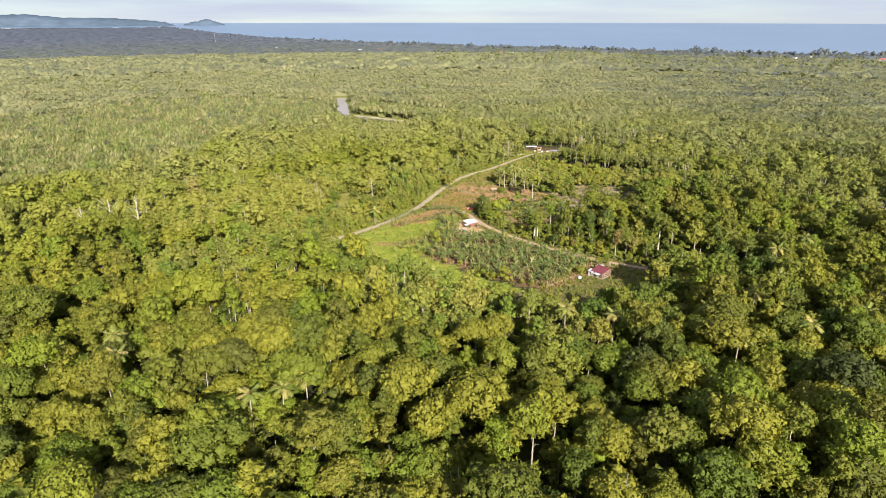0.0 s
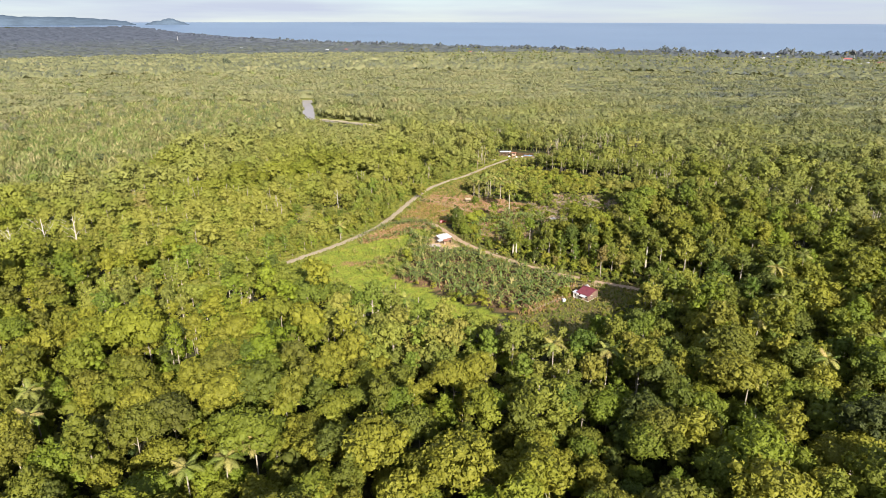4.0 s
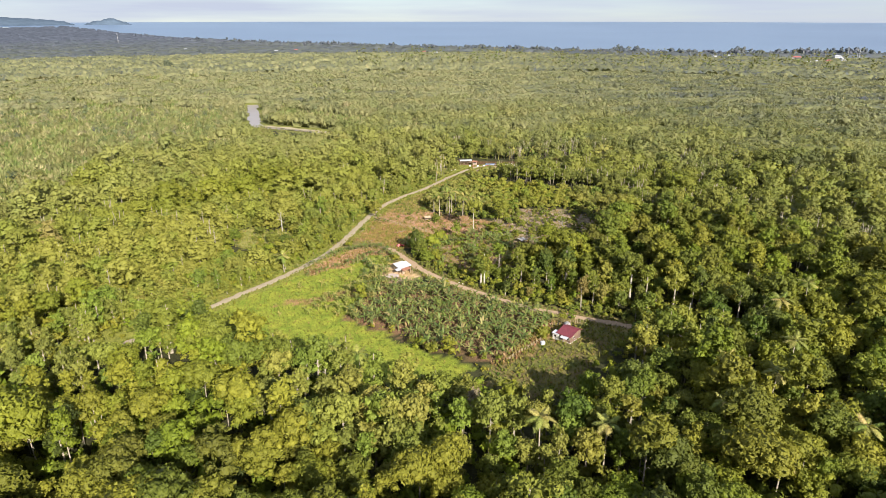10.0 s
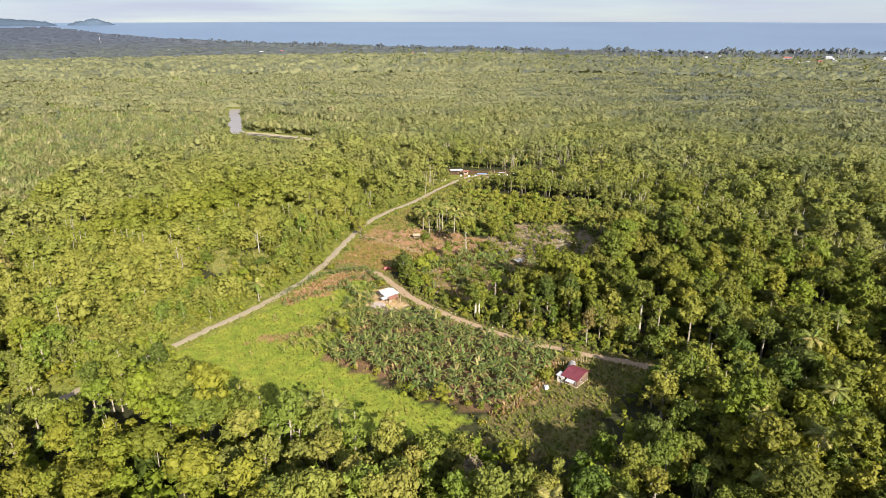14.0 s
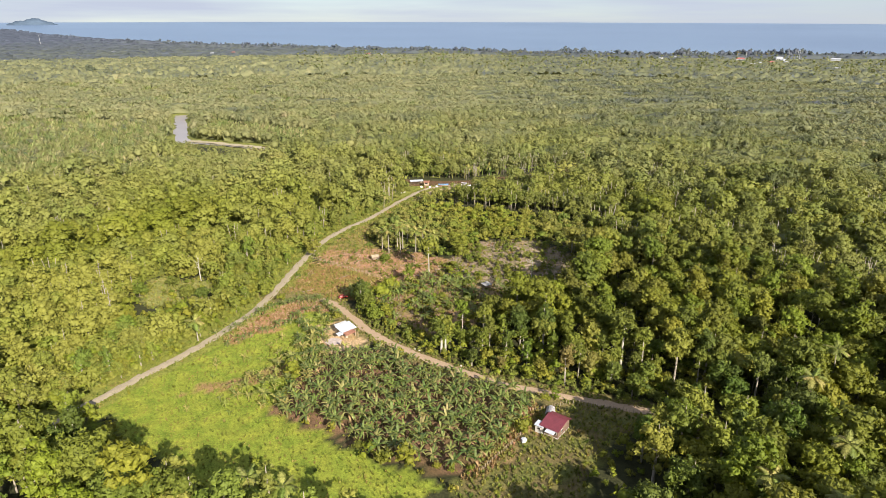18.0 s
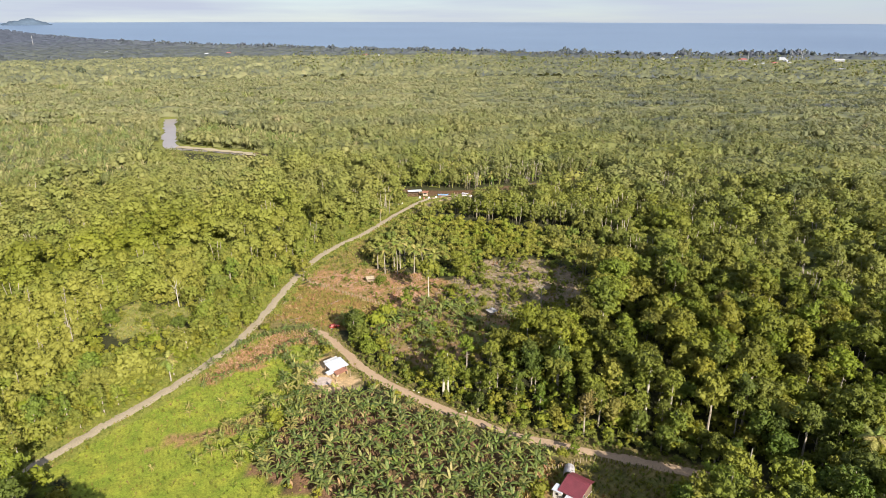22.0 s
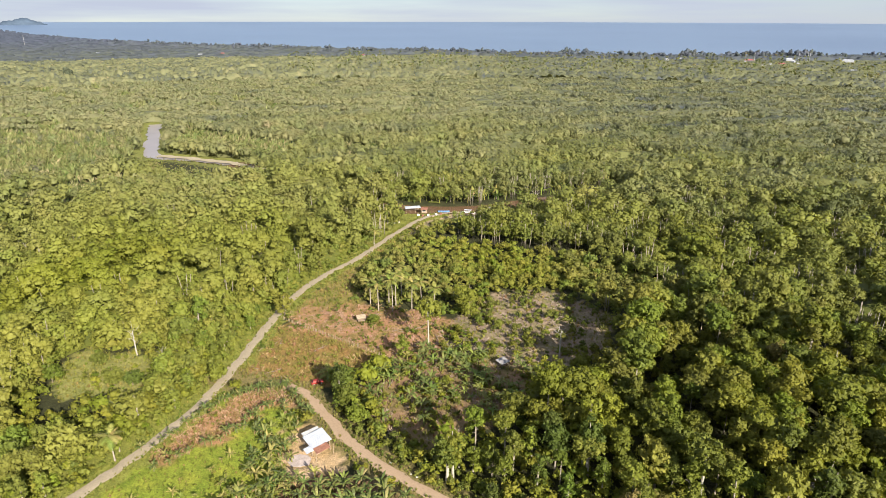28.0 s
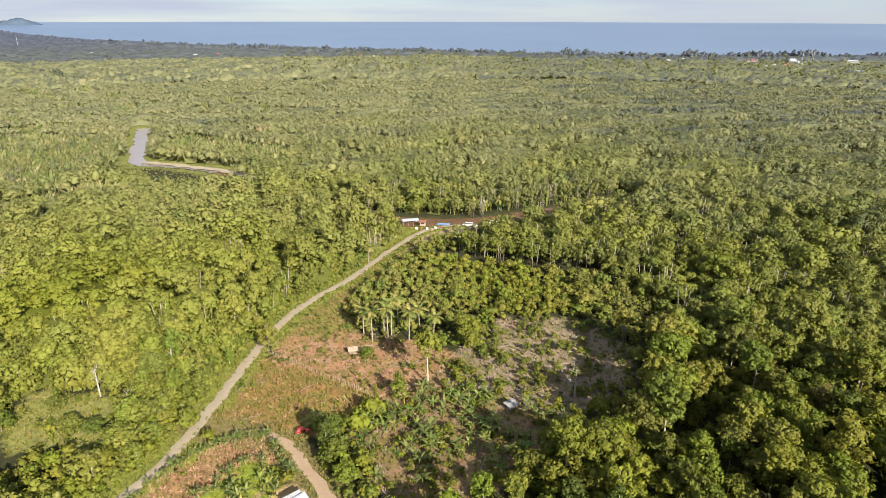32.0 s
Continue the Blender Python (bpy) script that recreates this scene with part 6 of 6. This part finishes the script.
THATCH = plain("thatch", (0.42, 0.34, 0.24), 0.95, 0.1, scale=2.0, vary=0.4, relief=0.05)
small_hut("field_hut", -10.7, 354.6, 10, 2.6, 1.8, THATCH, "small thatched field hut on posts")
DULL_METAL = plain("dull_metal", (0.26, 0.25, 0.25), 0.7, 0.2, scale=1.5, vary=0.4)
small_hut("field_hut", 31.4, 322.5, 35, 2.8, 2.2, DULL_METAL, "grey sheet-roofed field shelter among bananas", 1.5)

tank = thing("water_tank", pose(27.6, 230.0, 0, 0, 0, 20), "square white plastic water tank on bare ground", "tank")
part("body", box(1.25, 1.0, 1.0, bevel=0.08), WHITE_METAL, tank, "white plastic body")
part("lid", tube([(0, 0, 1.0), (0, 0, 1.08)], [0.22, 0.2], 10), CONCRETE, tank, "round lid")
tarp = thing("tarp_shelter", pose(36.6, 241.0, 0, 0, 0, -20), "pale translucent tarpaulin shelter behind the house", "shelter")
bm = bmesh.new()
rows = []
for k in range(9):
    a = math.pi * k / 8
    rows.append([bm.verts.new((-1.2 * math.cos(a), y_, 0.05 + 1.5 * math.sin(a))) for y_ in (-1.5, -0.5, 0.5, 1.5)])
for p, q in zip(rows, rows[1:]):
    for k in range(3):
        bm.faces.new((p[k], p[k + 1], q[k + 1], q[k]))
bmesh.ops.solidify(bm, geom=bm.faces[:], thickness=0.03)
part("cover", bm, plain("tarpaulin", (0.55, 0.53, 0.55), 0.5, 0.4, scale=1.0, vary=0.2), tarp, "dusty pale plastic sheet")
for y_ in (-1.45, 1.45):
    part("hoop", tube([(-1.15 * math.cos(math.pi * k / 8), y_, 1.42 * math.sin(math.pi * k / 8)) for k in range(9)], [0.04] * 9, 5), BOARD, tarp, "bent wooden hoop")

# ---- red car on the lane ----
CAR_RED = plain("red_car_paint", (0.27, 0.025, 0.018), 0.35, 0.5, scale=0.8, vary=0.25)
GLASS = plain("dark_car_glass", (0.03, 0.035, 0.04), 0.08, 0.5, scale=1, vary=0.1)
TYRE = plain("tyre_rubber", (0.02, 0.02, 0.02), 0.9, 0.2, scale=4, vary=0.2)
car = thing("car", pose(-21.4, 316.9, 0.02, 0, 0, 20) @ Matrix.Scale(0.82, 4), "small red car parked on grass beside the lane", "car")
bm = bmesh.new()
prof = [(-2.0, 0.35), (-2.0, 0.8), (-1.75, 0.92), (-1.35, 1.42), (0.35, 1.45), (1.05, 0.98), (1.9, 0.82), (2.02, 0.5), (2.0, 0.32)]
left = [bm.verts.new((px, -0.8, pz)) for px, pz in prof]
right = [bm.verts.new((px, 0.8, pz)) for px, pz in prof]
for k in range(len(prof)):
    bm.faces.new((left[k], left[(k + 1) % len(prof)], right[(k + 1) % len(prof)], right[k]))
bm.faces.new(left[::-1])
bm.faces.new(right)
for v_ in left + right:
    if v_.co.z > 1.2:
        v_.co.y *= 0.8
bmesh.ops.recalc_face_normals(bm, faces=bm.faces[:])
bmesh.ops.bevel(bm, geom=bm.edges[:], offset=0.06, segments=2, affect="EDGES")
part("body", bm, CAR_RED, car, "glossy red bodywork")
part("windscreen", box(0.05, 1.15, 0.62, bevel=0.01), GLASS, car, "dark windscreen", Matrix.Translation((1.0, 0, 0.98)) @ Matrix.Rotation(radians(-55), 4, "Y"))
part("rear_window", box(0.05, 1.1, 0.5, bevel=0.01), GLASS, car, "dark rear window", Matrix.Translation((-1.74, 0, 0.95)) @ Matrix.Rotation(radians(38), 4, "Y"))
for s in (-1, 1):
    part("side_window", box(1.5, 0.04, 0.36, bevel=0.01), GLASS, car, "dark side windows", Matrix.Translation((-0.4, s * 0.735, 0.98)) @ Matrix.Rotation(radians(s * 17), 4, "X"))
    part("headlight", box(0.1, 0.3, 0.14, bevel=0.02), WHITE_METAL, car, "clear headlight", Matrix.Translation((1.97, s * 0.55, 0.6)))
    for px in (-1.25, 1.25):
        w_ = part("wheel", tube([(px, s * 0.66, 0.31), (px, s * 0.84, 0.31)], [0.31, 0.31], 14), TYRE, car, "black tyre")
        part("rim", tube([(px, s * 0.84, 0.31), (px, s * 0.855, 0.31)], [0.19, 0.18], 10), GREY_METAL, w_, "grey metal rim")

# ---- river landing ----
landing = thing("boat_shed", pose(10.8, 481.5, 0, 0, 0, 8), "long open boat shed with a pale metal roof by the river", "shed")
part("roof", corrugated(8.0, 2.2, 0.45), WHITE_METAL, landing, "pale metal roof slope", Matrix.Translation((0, -2.3, 2.25)))
part("roof", corrugated(8.0, 2.2, 0.45), WHITE_METAL, landing, "pale metal roof slope", Matrix.Translation((0, 2.1, 2.25)) @ Matrix.Rotation(math.pi, 4, "Z"))
part("back_wall", box(7.4, 0.1, 2.1), BOARD, landing, "plank wall", Matrix.Translation((0, 1.8, 0)))
for px in (-3.6, -1.2, 1.2, 3.6):
    for py in (-2.0, 1.9):
        part("post", tube([(px, py, -0.3), (px, py, 2.3)], [0.08, 0.07], 6), BOARD, landing)
kiosk = thing("kiosk", pose(16.8, 478.3, 0, 0, 0, -12), "small wooden kiosk with a rusty roof at the landing", "kiosk")
part("body", box(2.6, 2.0, 2.0), BOARD, kiosk, "red-brown plank body")
part("roof", corrugated(3.4, 2.9, 0.4), RUST, kiosk, "rusty red sheet roof", Matrix.Translation((0, -1.5, 2.05)))
part("counter", box(1.8, 0.4, 0.1), WHITE_WALL, kiosk, "white counter board", Matrix.Translation((0, -1.15, 0.95)))
# the body is solid; a dark panel paints the shade inside
part("opening", box(1.6, 0.06, 0.8, bevel=0), DARK, kiosk, "dark panel painted as a shaded serving opening", Matrix.Translation((0, -1.01, 1.05)))

HULL_WHITE = plain("white_hull", (0.75, 0.75, 0.73), 0.4, 0.5, scale=0.8, vary=0.15)
HULL_BLUE = plain("blue_hull", (0.10, 0.22, 0.42), 0.45, 0.5, scale=0.8, vary=0.2)


def boat(x, y, z, turn, length, hull, canopy, label):
    b_ = thing("boat", pose(x, y, z, 0, 0, turn), label, "boat", "boats at the landing")
    bm = bmesh.new()
    n = 9
    outer, inner, floor_ = [], [], []
    for k in range(n):
        u = k / (n - 1)
        w = length * 0.13 * (1 - max(0, (u - 0.45) / 0.55) ** 2) + 0.03
        px = length * (u - 0.5)
        lift = 0.35 * max(0, u - 0.5) ** 2 * 4
        outer.append(((px, -w, 0.6 + lift), (px, -w * 0.6, 0.0 + lift * 0.5), (px, w * 0.6, 0.0 + lift * 0.5), (px, w, 0.6 + lift), (px, w * 0.88, 0.6 + lift), (px, w * 0.5, 0.16 + lift * 0.5), (px, -w * 0.5, 0.16 + lift * 0.5), (px, -w * 0.88, 0.6 + lift)))
    rings = [[bm.verts.new(p) for p in ring] for ring in outer]
    for a, b in zip(rings, rings[1:]):
        for k in range(8):
            bm.faces.new((a[k], a[(k + 1) % 8], b[(k + 1) % 8], b[k]))
    bm.faces.new(rings[0][::-1])
    bm.faces.new(rings[-1])
    part("hull", bm, hull, b_, "slim painted wooden hull")
    for u in (-0.25, 0.05, 0.28):
        part("thwart", box(0.25, length * 0.2, 0.05), BOARD, b_, "plank seat", Matrix.Translation((length * u, 0, 0.42)))
    if canopy:
        part("canopy", corrugated(length * 0.5, length * 0.24, 0.0), canopy, b_, "flat pale canopy", Matrix.Translation((-length * 0.05, -length * 0.12, 1.7)))
        for px in (-0.28, 0.18):
            for py in (-0.1, 0.1):
                part("canopy_post", tube([(length * px, length * py, 0.5), (length * px, length * py, 1.7)], [0.035, 0.035], 5), BOARD, b_)
    part("outboard_motor", box(0.35, 0.35, 0.75, bevel=0.08), DARK, b_, "dark outboard motor", Matrix.Translation((-length * 0.5 - 0.15, 0, 0.3)))
    return b_


boat(39.7, 478.0, -0.6, -20, 7.5, HULL_WHITE, WHITE_METAL, "white passenger boat with a pale canopy on the river")
boat(50.2, 481.0, -0.6, 10, 8.0, HULL_WHITE, GREY_METAL, "white river boat with a grey canopy")
boat(1.1, 461.0, 0.05, 15, 5.5, HULL_WHITE, None, "white boat drawn up on the grass")
boat(27.0, 480.5, -0.6, -5, 6.0, HULL_BLUE, None, "blue wooden boat moored at the landing")
for k, (px, py, m_, lab) in enumerate(((13.5, 473.5, HULL_WHITE, "white crate on the landing"), (15.6, 472.3, RUST, "rust-red drum crate on the landing"), (18.5, 472.6, HULL_WHITE, "white box of goods at the landing"),
                                       (20.6, 470.6, BOARD, "wooden crate at the landing"), (22.5, 473.8, HULL_WHITE, "white box of goods at the landing"), (25.0, 474.6, RUST, "red-brown crate at the landing"))):
    c_ = thing("crate", pose(px, py, 0, 0, 0, k * 31), lab, "crate", "goods at the landing")
    part("body", box(1.1, 0.8, 0.7, bevel=0.04), m_, c_)
    part("lid", box(1.16, 0.86, 0.08), m_, c_, at=Matrix.Translation((0, 0, 0.7)))
jetty = thing("jetty", pose(30, 476.0, 0, 0, 0, 8), "low plank jetty along the river bank", "jetty")
plank = bpy.data.meshes.new("plank")
bm = box(0.42, 1.8, 0.06, bevel=0.01)
bm.to_mesh(plank)
bm.free()
plank.materials.append(BOARD)
for k in range(22):
    part("plank", plank, BOARD, jetty, at=pose(-4.9 + 0.46 * k, r1.uniform(-0.05, 0.05), 0.35, 0, 0, r1.uniform(-2, 2)))
for px in (-4.5, -1.5, 1.5, 4.5):
    part("post", tube([(px, 0.6, -1.2), (px, 0.6, 0.9)], [0.08, 0.07], 6), BOARD, jetty)
SACK = plain("white_sack", (0.5, 0.48, 0.43), 0.9, 0.2, scale=3, vary=0.2)
for px, py in ((-1.2, 281.3), (3.2, 277.3), (4.6, 276.2), (16.2, 266.2)):
    bm = bmesh.new()
    bmesh.ops.create_icosphere(bm, subdivisions=2, radius=0.36, matrix=Matrix.Diagonal((1.1, 0.7, 0.5, 1)))
    for v_ in bm.verts:
        v_.co *= 1 + 0.12 * noise.noise(v_.co * 3 + Vector((px, py, 0)))
        v_.co.z = max(v_.co.z, -0.15)
    me = bpy.data.meshes.new("sack")
    bm.to_mesh(me)
    bm.free()
    me.materials.append(SACK)
    ob = new("sack", me)
    ob.matrix_basis = pose(px, py, 0.12, 0, 0, px * 40)
    tagged(ob, "full white sack dropped beside the dirt lane", "sack", "sacks by the lane")

# ---- houses by the coast ----
TILE_RED = plain("red_roof", (0.30, 0.10, 0.095), 0.7, 0.3, scale=0.3, vary=0.2)


PALE_ROOF = plain("pale_roof", (0.33, 0.345, 0.38), 0.6, 0.3, scale=0.3, vary=0.25)


def far_house(x, y, turn, w, d, h, roof, label):
    t_ = thing("far_house", pose(x, y, 0, 0, 0, turn), label, "house", "coast village")
    part("wall", box(w, d, h), PALE_ROOF, t_, "pale wall")
    bm = bmesh.new()
    e = 0.8
    v_ = [bm.verts.new(p) for p in ((-w / 2 - e, -d / 2 - e, h), (w / 2 + e, -d / 2 - e, h), (w / 2 + e, d / 2 + e, h), (-w / 2 - e, d / 2 + e, h), (-w / 2 + d * 0.3, 0, h + d * 0.3), (w / 2 - d * 0.3, 0, h + d * 0.3))]
    for f_ in ((0, 1, 5, 4), (2, 3, 4, 5), (1, 2, 5), (3, 0, 4), (3, 2, 1, 0)):
        bm.faces.new([v_[k] for k in f_])
    part("roof", bm, roof, t_, "hipped roof")
    for k in range(3):
        px = (k - 1) * w * 0.3
        win = part("window", box(w * 0.14, 0.2, h * 0.35, bevel=0), DARK, t_, "dark window", Matrix.Translation((px, -d / 2 - 0.05, h * 0.4)))
        part("sill", box(w * 0.17, 0.4, 0.15, bevel=0), WHITE_WALL, win, at=Matrix.Translation((0, -0.05, -0.15)))


for k, (px, py, w, d, h, roof, lab) in enumerate((
        (726, 1462, 26, 13, 11, TILE_RED, "large white house with a bright red roof"), (819, 1476, 22, 12, 13, WHITE_METAL, "white house with a pale roof"), (752, 1388, 18, 10, 9, TILE_RED, "low house with a red roof"),
        (720, 1372, 16, 9, 9, WHITE_METAL, "white low house near the coast"), (781, 1386, 20, 10, 9, WHITE_METAL, "white low house near the coast"), (912, 1426, 32, 12, 12, WHITE_METAL, "long white building near the coast"), (610, 1522, 14, 9, 11, WHITE_METAL, "white house among palms"),
        (640, 1530, 14, 9, 11, GREY_METAL, "grey-roofed house among palms"), (570, 1500, 13, 9, 11, WHITE_METAL, "white house among palms"), (800, 1430, 16, 10, 11, WHITE_METAL, "white two-storey house near the coast"),
        (772, 1214, 26, 10, 9.5, WHITE_METAL, "long pale shed in the trees"), (690, 1345, 14, 9, 9, GREY_METAL, "small grey house near the coast"), (-704, 1858, 20, 12, 10, WHITE_METAL, "white house at the wood's edge"),
        (-440, 1775, 22, 12, 10, WHITE_METAL, "white house at the wood's edge"), (-399, 1818, 20, 12, 10, TILE_RED, "red-roofed house at the wood's edge"), (-60, 1700, 20, 12, 12, TILE_RED, "red-roofed house at the wood's edge"),
        (-30, 1690, 16, 11, 12, WHITE_METAL, "white house at the wood's edge"))):
    far_house(px, py, -28 + 17 * (k % 5), w * (0.62 if px > 0 else 0.45), d * (0.62 if px > 0 else 0.45), min(h, 12) * (0.98 if px > 0 else 0.8), PALE_ROOF if roof is WHITE_METAL else roof, lab)
for px, py, h in ((839, 1475, 30), (862, 1480, 26), (870, 1486, 30), (742, 1470, 24), (-1094, 2290, 34)):
    m_ = thing("radio_mast", pose(px, py, 0), "slender white lattice radio mast", "mast", "radio masts")
    part("mast_body", tube([(0, 0, 0), (0, 0, h * 0.5), (0, 0, h)], [0.5, 0.4, 0.25], 4), GREY_METAL, m_, "white lattice body")
    part("antenna", tube([(0, 0, h), (0, 0, h + 4)], [0.2, 0.1], 4), GREY_METAL, m_, "thin antenna")
